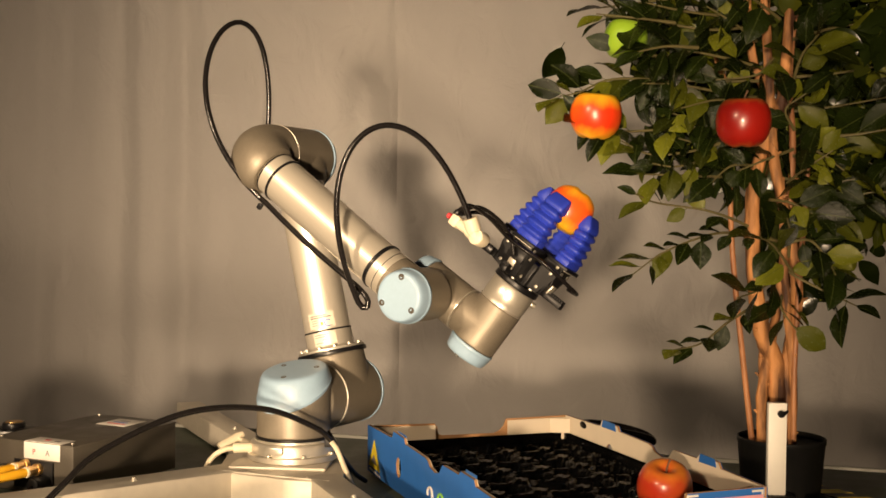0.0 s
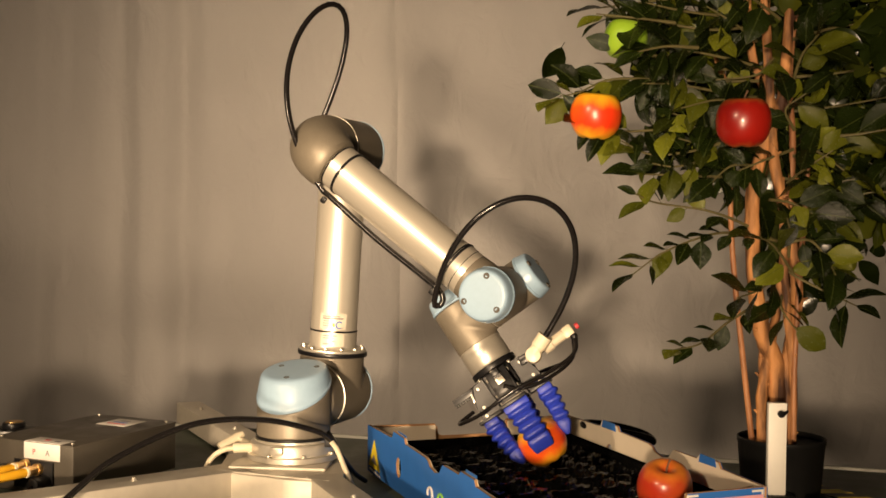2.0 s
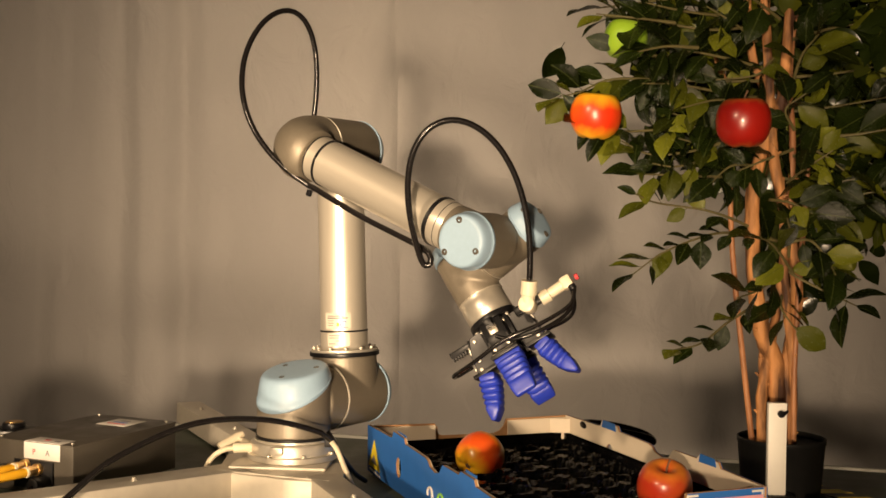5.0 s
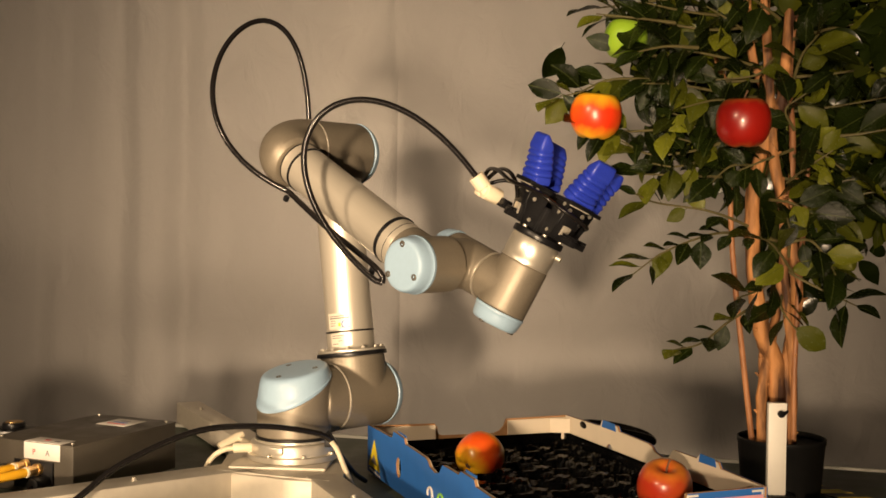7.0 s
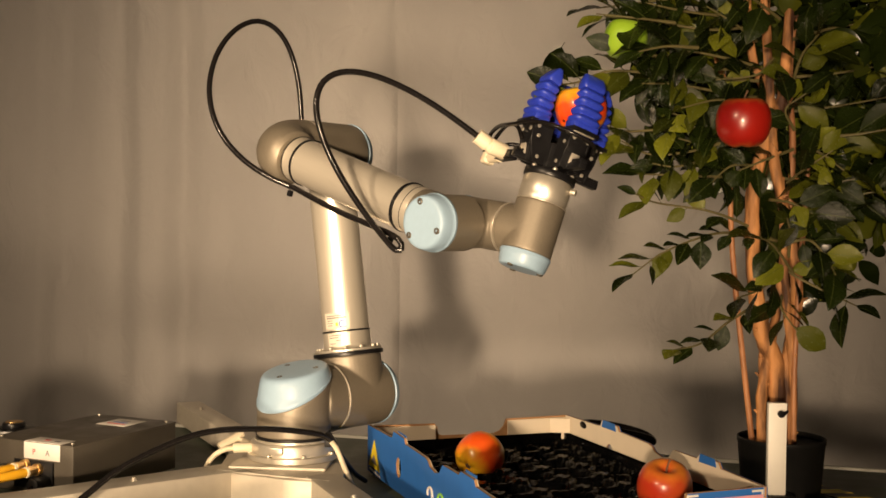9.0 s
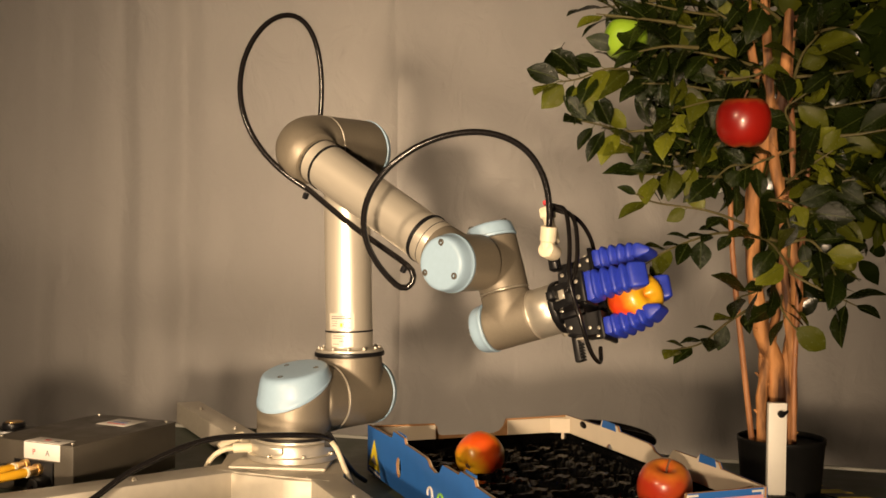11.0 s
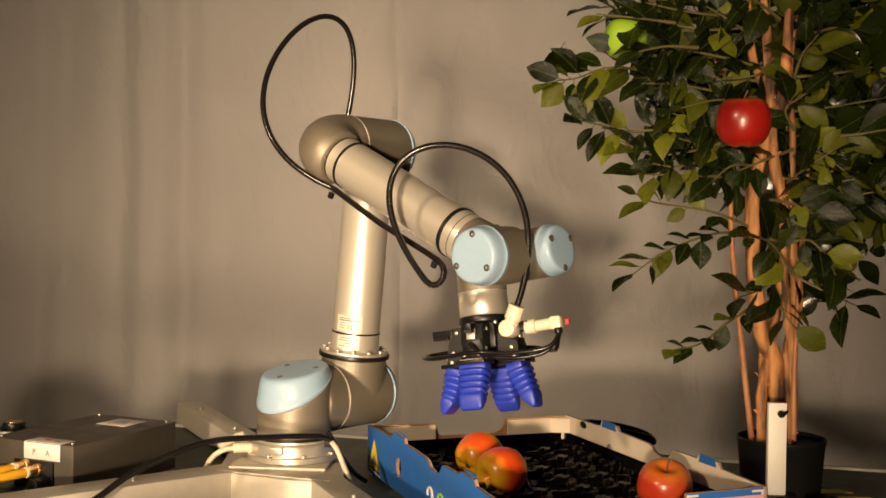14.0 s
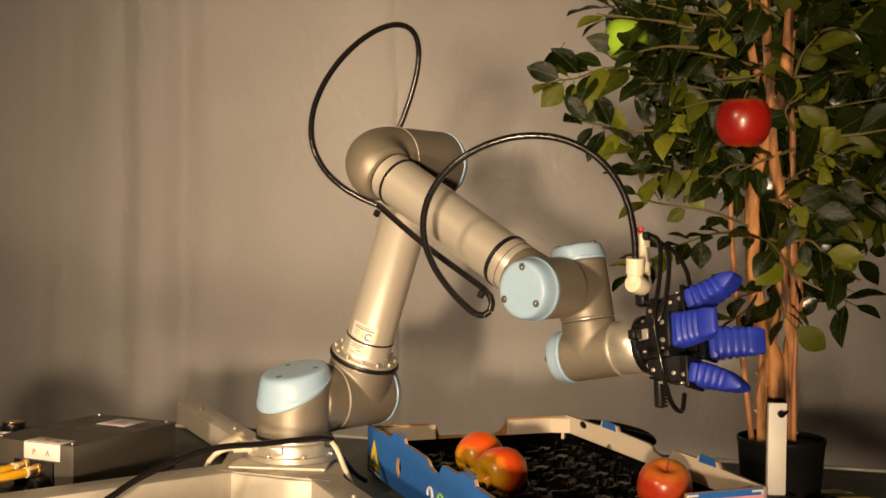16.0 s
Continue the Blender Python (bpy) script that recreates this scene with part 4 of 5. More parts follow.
def leaf_mat():
    # the shade among the leaves is put into this dark base green
    m = mat("leaf_green_lit_and_shaded", (0.008, 0.013, 0.002), 0.24, 0, 45, 0.35, 0.0008, island=1.1)
    n, l = m.node_tree.nodes, m.node_tree.links
    b = n["Principled BSDF"]
    # some leaves lean to yellow-green, painted as if lit; a paler midrib and side veins
    info, mr, mx = n.new("ShaderNodeObjectInfo"), n.new("ShaderNodeMapRange"), n.new("ShaderNodeMix")
    mr.inputs["From Min"].default_value, mr.inputs["From Max"].default_value = 0.74, 1.0
    mr.inputs["To Max"].default_value = 0.85
    geo, both, part_of = n.new("ShaderNodeNewGeometry"), n.new("ShaderNodeMath"), n.new("ShaderNodeMath")
    part_of.operation = "FRACT"
    l.new(info.outputs["Random"], both.inputs[0])
    l.new(geo.outputs["Random Per Island"], both.inputs[1])
    l.new(both.outputs[0], part_of.inputs[0])
    l.new(part_of.outputs[0], mr.inputs[0])
    mx.data_type = "RGBA"
    l.new(mr.outputs[0], mx.inputs["Factor"])
    l.new(b.inputs["Base Color"].links[0].from_socket, mx.inputs["A"])
    mx.inputs["B"].default_value = (0.150, 0.165, 0.014, 1)
    tc, sep, ab, vein = n.new("ShaderNodeTexCoord"), n.new("ShaderNodeSeparateXYZ"), n.new("ShaderNodeMath"), n.new("ShaderNodeMapRange")
    ab.operation = "ABSOLUTE"
    l.new(tc.outputs["Object"], sep.inputs[0])
    l.new(sep.outputs[0], ab.inputs[0])
    l.new(ab.outputs[0], vein.inputs[0])
    vein.inputs["From Min"].default_value, vein.inputs["From Max"].default_value = 0.004, 0.016
    vein.inputs["To Min"].default_value, vein.inputs["To Max"].default_value = 0.6, 0.0
    m2 = n.new("ShaderNodeMix")
    m2.data_type = "RGBA"
    l.new(vein.outputs[0], m2.inputs["Factor"])
    l.new(mx.outputs["Result"], m2.inputs["A"])
    m2.inputs["B"].default_value = (0.06, 0.075, 0.02, 1)
    l.new(m2.outputs["Result"], b.inputs["Base Color"])
    b.inputs["Specular IOR Level"].default_value = 0.30
    return m


LEAF = leaf_mat()
LEAVES = [leaf_mesh("leaf", bend, w, LEAF, i) for i, (bend, w) in enumerate(((0.10, 0.33), (0.22, 0.30), (0.34, 0.33), (0.05, 0.36), (0.18, 0.27)))]
TWIGM = mat("green_brown_twig", (0.10, 0.085, 0.03), 0.6, 0, 80, 0.2)


def leaf(parent, at, to, normal, size, rnd):
    y = Vector(to).normalized()
    z = Vector(normal)
    z = (z - y * z.dot(y)).normalized()
    x = y.cross(z)
    o = new("leaf", rnd.choice(LEAVES))
    o.parent = parent
    o.matrix_basis = Matrix.Translation(at) @ Matrix((x, y, z)).transposed().to_4x4() @ Matrix.Diagonal((size, size, size, 1))
    return o


def tree():
    t = thing("potted_tree", pose(0.785, -0.068, TABLE), "artificial fruit tree with brown stems in a black pot", "tree")
    inv = t.matrix_basis.inverted()
    pot = part("pot", lathe([(0.058, 0.0), (0.060, 0.002), (0.0675, 0.090), (0.0690, 0.092), (0.0690, 0.099), (0.0665, 0.100), (0.0655, 0.090), (0.0005, 0.088)], 44), POTB, t, "black plastic plant pot")
    rnd = random.Random(5)

    def stem(pts, r0, r1, material=WOOD, label=""):
        path = smooth_path([inv @ Vector((x, y, z + O)) for x, y, z in pts], 7)
        rad = []
        for i, p in enumerate(path):
            k = i / (len(path) - 1)
            rad.append(0.84 * (r0 + (r1 - r0) * k) * (1 + (0.16 * noise.noise(p * 34) + 0.08 * noise.noise(p * 90) if material == WOOD else 0)))
        bm = sweep(path, rad, 14)
        if material == WOOD:
            for v in bm.verts:
                v.co += 0.0011 * noise.noise_vector(v.co * 130)
            for i in range(2, len(path) - 2, 3):
                d = Vector((rnd.uniform(-1, 1), rnd.uniform(-1, 0.2), rnd.uniform(0.2, 1.0))).normalized()
                q = path[i] + d * rad[i] * 0.7
                sweep([q, q + d * 0.004, q + d * rnd.uniform(0.006, 0.012)], [0.0042, 0.0030, 0.0012], 6, bm)
        return part("stem", bm, material, t, label)

    def twig(pts, count, size=0.057, facing=""):
        path = smooth_path([inv @ Vector((x, y, z + O)) for x, y, z in pts], 8)
        tw = part("twig", sweep(path, [0.0028 - 0.0018 * i / (len(path) - 1) for i in range(len(path))], 6), TWIGM, t)
        owner = tw
        for j in range(count):
            k = 0.12 + 0.88 * (j + 0.5) / count
            i = min(len(path) - 2, int(k * (len(path) - 1)))
            p, d = path[i], (path[i + 1] - path[i]).normalized()
            side = d.cross(Vector((0, -1, 0.25))).normalized() * (1 if j % 2 else -1)
            a = radians(rnd.uniform(28, 72)) * (0.3 if j == count - 1 else 1)
            to = d * math.cos(a) + side * math.sin(a) + Vector((0, rnd.uniform(-0.6, 0.5), rnd.uniform(-0.2, 0.15)))
            if facing == "lit":
                nrm = Vector((rnd.uniform(-0.7, 0.1), -0.8 + rnd.uniform(-0.2, 0.3), 0.5 + rnd.uniform(-0.4, 0.4)))
            elif facing == "flat":
                to.z *= 0.45
                nrm = Vector((rnd.uniform(-0.4, 0.3), -0.35 + rnd.uniform(-0.25, 0.2), 0.9))
            else:
                nrm = Vector((rnd.uniform(-0.7, 0.9), -0.45 + rnd.uniform(-0.45, 0.5), 0.65 + rnd.uniform(-0.6, 0.5)))
            leaf(owner, p + to.normalized() * size * 0.14, to, nrm, size * rnd.uniform(0.70, 1.20), rnd)
        return tw

    stem([(0.780, -0.068, 0.017), (0.775, -0.066, 0.161), (0.750, -0.074, 0.221), (0.736, -0.072, 0.315), (0.735, -0.060, 0.440), (0.753, -0.058, 0.521), (0.783, -0.047, 0.594), (0.798, -0.033, 0.777)], 0.019, 0.009, WOOD)
    stem([(0.793, -0.059, 0.015), (0.792, -0.066, 0.161), (0.810, -0.053, 0.268), (0.799, -0.061, 0.359), (0.767, -0.069, 0.484), (0.760, -0.056, 0.602), (0.750, -0.053, 0.773)], 0.0145, 0.008, WOOD)
    stem([(0.756, -0.078, 0.019), (0.750, -0.076, 0.118), (0.765, -0.065, 0.197), (0.781, -0.053, 0.268), (0.799, -0.041, 0.395), (0.831, -0.028, 0.523)], 0.011, 0.007, WOOD)
    stem([(0.742, -0.068, 0.018), (0.703, -0.077, 0.315), (0.693, -0.079, 0.460)], 0.0058, 0.005, CANE)
    stem([(0.800, -0.083, 0.020), (0.801, -0.080, 0.198), (0.820, -0.060, 0.448), (0.826, -0.058, 0.538)], 0.0056, 0.005, CANE)
    stem([(0.778, -0.047, 0.567), (0.743, -0.036, 0.641), (0.730, -0.034, 0.714), (0.728, -0.033, 0.769)], 0.0095, 0.007, WOOD)
    stem([(0.755, -0.038, 0.514), (0.711, -0.017, 0.598), (0.686, -0.015, 0.663), (0.682, -0.013, 0.773)], 0.0085, 0.006, WOOD)
    stem([(0.797, -0.041, 0.359), (0.804, -0.038, 0.513), (0.804, -0.016, 0.634), (0.815, -0.013, 0.772)], 0.007, 0.005, CANE)
    twig([(0.741, -0.058, 0.544), (0.613, -0.088, 0.540), (0.522, -0.108, 0.533), (0.484, -0.128, 0.540), (0.443, -0.148, 0.546)], 13, 0.056, "lit")
    twig([(0.709, -0.058, 0.531), (0.640, -0.085, 0.507), (0.566, -0.102, 0.498), (0.516, -0.118, 0.517)], 10, 0.055)
    twig([(0.718, -0.058, 0.502), (0.650, -0.082, 0.490), (0.602, -0.096, 0.480), (0.565, -0.109, 0.484)], 7, 0.052)
    twig([(0.773, -0.051, 0.366), (0.712, -0.078, 0.394), (0.655, -0.095, 0.412), (0.572, -0.113, 0.423), (0.536, -0.130, 0.436)], 8, 0.043, "side")
    twig([(0.738, -0.049, 0.468), (0.669, -0.076, 0.466), (0.603, -0.093, 0.467), (0.538, -0.109, 0.467)], 8, 0.050)
    twig([(0.778, -0.051, 0.366), (0.688, -0.086, 0.378), (0.630, -0.110, 0.366), (0.575, -0.135, 0.344), (0.528, -0.155, 0.312)], 17, 0.043, "flat")
    twig([(0.750, -0.053, 0.267), (0.688, -0.097, 0.237), (0.640, -0.131, 0.208), (0.590, -0.160, 0.200)], 9, 0.036, "flat")
    twig([(0.780, -0.072, 0.314), (0.734, -0.108, 0.290), (0.693, -0.133, 0.278)], 5, 0.052)
    twig([(0.787, -0.063, 0.287), (0.772, -0.098, 0.262), (0.790, -0.124, 0.227)], 5, 0.052)
    twig([(0.770, -0.062, 0.332), (0.805, -0.093, 0.306), (0.851, -0.113, 0.282), (0.878, -0.133, 0.268)], 9, 0.052)
    twig([(0.779, -0.061, 0.359), (0.814, -0.095, 0.368), (0.834, -0.118, 0.341), (0.841, -0.142, 0.316)], 8, 0.052)
    twig([(0.795, -0.082, 0.315), (0.753, -0.127, 0.356), (0.720, -0.161, 0.373)], 5, 0.058, "lit")
    twig([(0.787, -0.082, 0.341), (0.777, -0.121, 0.377), (0.763, -0.151, 0.401)], 3, 0.054, "lit")
    twig([(0.806, -0.032, 0.349), (0.874, -0.021, 0.376), (0.946, -0.001, 0.394), (1.015, 0.020, 0.421)], 12, 0.056)
    twig([(0.819, -0.068, 0.532), (0.874, -0.101, 0.532), (0.913, -0.124, 0.538), (0.951, -0.148, 0.542)], 8, 0.066, "lit")
    twig([(0.815, -0.050, 0.435), (0.866, -0.073, 0.429), (0.914, -0.086, 0.444), (0.962, -0.100, 0.443)], 12, 0.056)
    twig([(0.790, -0.076, 0.615), (0.791, -0.120, 0.653), (0.804, -0.155, 0.678)], 7, 0.064, "lit")
    twig([(0.759, -0.046, 0.640), (0.688, -0.075, 0.652), (0.622, -0.095, 0.659), (0.574, -0.116, 0.647)], 10, 0.054)
    twig([(0.759, -0.044, 0.712), (0.660, -0.081, 0.696), (0.567, -0.108, 0.702), (0.485, -0.134, 0.705)], 15, 0.055)
    twig([(0.679, -0.043, 0.763), (0.572, -0.084, 0.740), (0.475, -0.114, 0.721)], 11, 0.055)
    twig([(0.749, -0.047, 0.594), (0.669, -0.080, 0.600), (0.602, -0.103, 0.607), (0.545, -0.126, 0.605)], 11, 0.058)
    twig([(0.739, -0.067, 0.581), (0.668, -0.102, 0.584), (0.605, -0.127, 0.568)], 6, 0.052, "lit")
    twig([(0.799, -0.059, 0.501), (0.824, -0.093, 0.507), (0.859, -0.119, 0.476)], 9, 0.054)
    twig([(0.784, -0.049, 0.467), (0.828, -0.079, 0.455), (0.883, -0.099, 0.464)], 10, 0.054)
    twig([(0.792, -0.025, 0.688), (0.888, -0.014, 0.716), (0.997, 0.006, 0.728)], 14, 0.058)
    twig([(0.810, -0.026, 0.631), (0.883, -0.026, 0.639), (0.979, -0.015, 0.658)], 14, 0.058)
    twig([(0.809, -0.027, 0.576), (0.870, -0.037, 0.583), (0.961, -0.036, 0.600)], 13, 0.058)
    twig([(0.741, -0.045, 0.685), (0.698, -0.074, 0.707), (0.649, -0.094, 0.730)], 9, 0.055)
    twig([(0.778, -0.044, 0.721), (0.732, -0.079, 0.741), (0.690, -0.103, 0.754)], 7, 0.055)
    twig([(0.740, -0.059, 0.485), (0.691, -0.094, 0.482), (0.650, -0.120, 0.450)], 6, 0.048)
    twig([(0.799, -0.058, 0.512), (0.742, -0.084, 0.491), (0.698, -0.099, 0.473)], 7, 0.050)
    twig([(0.759, -0.070, 0.431), (0.784, -0.105, 0.425), (0.820, -0.131, 0.401)], 8, 0.052)
    twig([(0.765, -0.055, 0.656), (0.731, -0.081, 0.626), (0.665, -0.096, 0.616)], 8, 0.054)
    twig([(0.834, -0.006, 0.607), (0.858, -0.017, 0.560), (0.853, -0.018, 0.505)], 10, 0.056)
    stem([(0.800, -0.068, 0.017), (0.799, -0.075, 0.162), (0.789, -0.074, 0.252), (0.779, -0.081, 0.359), (0.778, -0.069, 0.466)], 0.010, 0.006, WOOD)
    stem([(0.748, -0.068, 0.018), (0.757, -0.067, 0.107), (0.755, -0.055, 0.178), (0.768, -0.043, 0.268)], 0.008, 0.005, WOOD)
    # dense inner foliage behind the stems
    def foliage(centre, spread, count, size):
        bm = bmesh.new()
        c = inv @ Vector(centre)
        for _ in range(count):
            p = c + Vector([rnd.gauss(0, s) for s in spread])
            y = Vector((rnd.uniform(-1, 1), rnd.uniform(-0.6, 0.6), rnd.uniform(-0.9, 0.5))).normalized()
            z = Vector((rnd.uniform(-0.8, 0.8), -1, rnd.uniform(-0.6, 0.8)))
            z = (z - y * z.dot(y)).normalized()
            k = size * rnd.uniform(0.75, 1.2)
            m = Matrix.Translation(p) @ Matrix((y.cross(z), y, z)).transposed().to_4x4() @ Matrix.Diagonal((k, k, k, 1))
            start = len(bm.verts)
            bm.from_mesh(rnd.choice(LEAVES))
            bm.verts.ensure_lookup_table()
            bmesh.ops.transform(bm, matrix=m, verts=bm.verts[start:])
        ob = part("foliage", bm, LEAF, t, "mass of green leaves, darkened as in shade")
        ob["kind"] = "stuff"
    foliage((0.949, 0.135, O + 0.683), (0.085, 0.06, 0.085), 480, 0.056)
    foliage((0.944, 0.070, O + 0.433), (0.07, 0.06, 0.05), 110, 0.056)
    foliage((0.707, 0.076, O + 0.706), (0.075, 0.05, 0.045), 90, 0.056)
    foliage((0.839, -0.002, O + 0.339), (0.04, 0.04, 0.035), 34, 0.056)
    foliage((0.840, 0.073, O + 0.579), (0.07, 0.05, 0.06), 90, 0.056)
    foliage((0.917, 0.045, O + 0.679), (0.075, 0.04, 0.075), 220, 0.056)
    foliage((0.661, 0.024, O + 0.646), (0.05, 0.03, 0.035), 60, 0.056)
    foliage((0.669, 0.022, O + 0.533), (0.045, 0.03, 0.02), 36, 0.056)
    foliage((0.863, -0.001, O + 0.376), (0.05, 0.04, 0.03), 60, 0.056)
    foliage((0.861, 0.022, O + 0.507), (0.05, 0.03, 0.04), 60, 0.056)
    twig([(0.592, -0.135, 0.696), (0.533, -0.154, 0.699), (0.468, -0.164, 0.703)], 5, 0.056, "lit")
    twig([(0.576, -0.126, 0.646), (0.534, -0.146, 0.648), (0.491, -0.155, 0.661)], 3, 0.054)
    twig([(0.711, -0.056, 0.639), (0.613, -0.091, 0.629), (0.556, -0.116, 0.614)], 9, 0.055)
    twig([(0.701, -0.057, 0.558), (0.640, -0.087, 0.556), (0.588, -0.107, 0.563)], 8, 0.053)
    twig([(0.721, -0.048, 0.522), (0.660, -0.078, 0.515), (0.607, -0.098, 0.524)], 8, 0.053)
    twig([(0.712, -0.054, 0.720), (0.615, -0.089, 0.723), (0.544, -0.114, 0.732)], 10, 0.056)
    twig([(0.801, -0.051, 0.395), (0.836, -0.081, 0.401), (0.874, -0.100, 0.411)], 9, 0.054)
    twig([(0.790, -0.059, 0.458), (0.804, -0.099, 0.478), (0.838, -0.128, 0.506)], 8, 0.056)
    twig([(0.800, -0.058, 0.543), (0.777, -0.087, 0.572), (0.802, -0.107, 0.595)], 7, 0.054)
    twig([(0.618, -0.178, 0.652), (0.566, -0.200, 0.650), (0.524, -0.212, 0.640)], 5, 0.052)
    BRANCH = twig([(0.742, -0.056, 0.620), (0.596, -0.091, 0.626), (0.499, -0.116, 0.630), (0.445, -0.128, 0.612), (0.412, -0.140, 0.606)], 19, 0.058)
    return t, BRANCH


TREE, BRANCH = tree()


# ---------------------------------------------------------------- small things by the pot
def post():
    p = thing("white_post", pose(0.7535, -0.148, TABLE), "white painted metal strip standing against the pot", "post")
    part("foot", box(0.05, 0.03, 0.026, pose(0.004, 0.0, 0.013), 0.003), BLACKP, p)
    part("strip", box(0.0275, 0.012, 0.140, pose(0, 0, 0.096), 0.0008), WHITEP, p)
    part("hook", sweep([(0.004, -0.006, 0.150), (0.004, -0.012, 0.150), (0.005, -0.015, 0.1505), (0.010, -0.014, 0.153), (0.014, -0.008, 0.154)], [0.0052, 0.0056, 0.0040, 0.0022, 0.0020], 12), BLACKP, p, "small black hook")
    b = thing("flat_box", pose(0.80, -0.20, TABLE, 0, 0, 20), "dark blue flat cardboard piece beside the pot", "box")
    part("body", box(0.05, 0.06, 0.026, pose(0.02, -0.01, 0.013), 0.002), mat("navy_card", (0.012, 0.018, 0.07), 0.6, 0, 50, 0.15), b)
    s = thing("marking_strip", pose(0.905, -0.075, TABLE + 0.002, 0, 0, -58), "black and yellow striped tape on the table", "tape")
    part("tape", box(0.30, 0.045, 0.002, pose(0, 0, 0.001)), mat("black_tape", (0.02, 0.02, 0.02), 0.5, 0, 60, 0.1), s)
    for i in range(5):
        part("stripe", outline([(-0.14 + 0.06 * i, -0.0225), (-0.11 + 0.06 * i, -0.0225), (-0.085 + 0.06 * i, 0.0225), (-0.115 + 0.06 * i, 0.0225)], 0.0006, pose(0, 0, 0.0024)), YELLOWINK, s, "yellow stripe")
    # black loop in place of the dark arc of the crate's handle cut-out
    k = thing("handle_cutout_arc", pose(0.562, 0.165, TABLE), "black loop standing in for the crate's dark handle cut-out", "hose")
    part("loop", sweep([(0.062 * math.cos(a), 0.062 * math.sin(a) * 0.5, 0.045 + 0.030 * math.sin(a * 0.5)) for a in (radians(10 * i) for i in range(0, 37))], 0.0075, 10), RUBBER, k)


post()


# ---------------------------------------------------------------- unseen shade caster beside the table
# added out of view: throws the dome of shade low on the curtain
def drum():
    d = thing("shade_drum", pose(-0.815, -0.36, 0), "unseen black drum shape added to shade the curtain's lower left", "drum")
    h = O - 0.034
    part("body", lathe([(0.118, 0.0), (0.122, 0.004), (0.128, h * 0.5), (0.132, h - 0.03), (0.137, h - 0.026), (0.137, h - 0.016), (0.130, h - 0.014)], 40), POTB, d)
    part("lid", lathe([(0.136, h - 0.014), (0.138, h - 0.006), (0.130, h + 0.016), (0.104, h + 0.048), (0.070, h + 0.068), (0.030, h + 0.078), (0.0005, h + 0.080)], 40), POTB, d, "domed black lid")


drum()


# ---------------------------------------------------------------- motion of the things
JOINTS_A = [
    (0, -28.4, -13.9, 139.4, -1.8, 79.1, -98.7),
    (0.5, -26.9, -11.5, 137.1, 16.2, 78.5, -104.3),
    (1, -24.5, -6.4, 132.7, 46.6, 83.5, -106.4),
    (1.5, -22.6, -2.0, 128.7, 74.1, 87.3, -105.8),
    (2, -20.3, 3.0, 123.9, 106.8, 91, -105.7),
    (2.5, -19.3, 7.0, 120.1, 130.9, 96, -105.2),
    (3, -18.0, 8.1, 119.1, 139.8, 97, -105.9),
    (3.5, -24.1, 3.4, 114.9, 148.4, 98, -105.1),
    (4, -27.7, 0.3, 112.6, 154.7, 97, -106.9),
]
JOINTS_B = [
    (6.5, -42.1, -6.2, 123.4, 22.1, 81.4, -114.2),
    (7, -43.7, -8.3, 126.3, -6.2, 74.1, -111.8),
    (7.5, -44.5, -9.1, 127.2, -15.0, 72.2, -109.7),
    (8, -41.4, -8.9, 118.5, -11.7, 71.6, -116.4),
    (8.5, -40.8, -8.8, 116.3, -10.5, 72.1, -117.0),
    (9, -40.5, -8.9, 116.9, -10.4, 72.4, -116.3),
]
JOINTS_C = [
    (11.5, -37.6, 0.4, 120.5, 59.8, 84.2, -98.2),
    (12, -36.7, 5.1, 117.6, 84.7, 86.0, -95.9),
    (12.5, -35.8, 9.8, 114.9, 109.7, 94.1, -98.8),
    (13, -34.4, 13.1, 113.1, 130.7, 99, -103.3),
    (13.5, -34.9, 12.8, 112.3, 136.2, 99, -104.7),
    (14, -39.2, 5.4, 110.4, 143.2, 96, -104.6),
    (14.5, -39.4, 7.1, 109.1, 132.9, 97.4, -104.1),
    (15, -40.6, 11.8, 105.0, 105.3, 93.9, -103.9),
    (15.5, -41.3, 16.5, 101.2, 77.7, 89.1, -102.8),
    (16, -42.0, 21.0, 97.4, 49.9, 85.5, -103.4),
]


def joint_angles(t):
    """The six joint angles at t, cubic from row to row."""
    rows = JOINTS_A + JOINTS_B + JOINTS_C
    i = max(k for k in range(len(rows) - 1) if rows[k][0] <= t + 1e-9)
    a, b = rows[i], rows[i + 1]
    p, n = rows[max(i - 1, 0)], rows[min(i + 2, len(rows) - 1)]
    h = b[0] - a[0]
    k = (t - a[0]) / h
    out = []
    for j in range(1, 7):
        ma = (b[j] - p[j]) / (b[0] - p[0]) if i > 0 else 0.0
        mb = (n[j] - a[j]) / (n[0] - a[0]) if i < len(rows) - 2 else (b[j] - a[j]) / h
        if (a[j] - p[j]) * (b[j] - a[j]) <= 0:
            ma = 0.0
        if (b[j] - a[j]) * (n[j] - b[j]) <= 0 and i < len(rows) - 2:
            mb = 0.0
        out.append((2 * k ** 3 - 3 * k * k + 1) * a[j] + (k ** 3 - 2 * k * k + k) * h * ma + (3 * k * k - 2 * k ** 3) * b[j] + (k ** 3 - k * k) * h * mb)
    return out


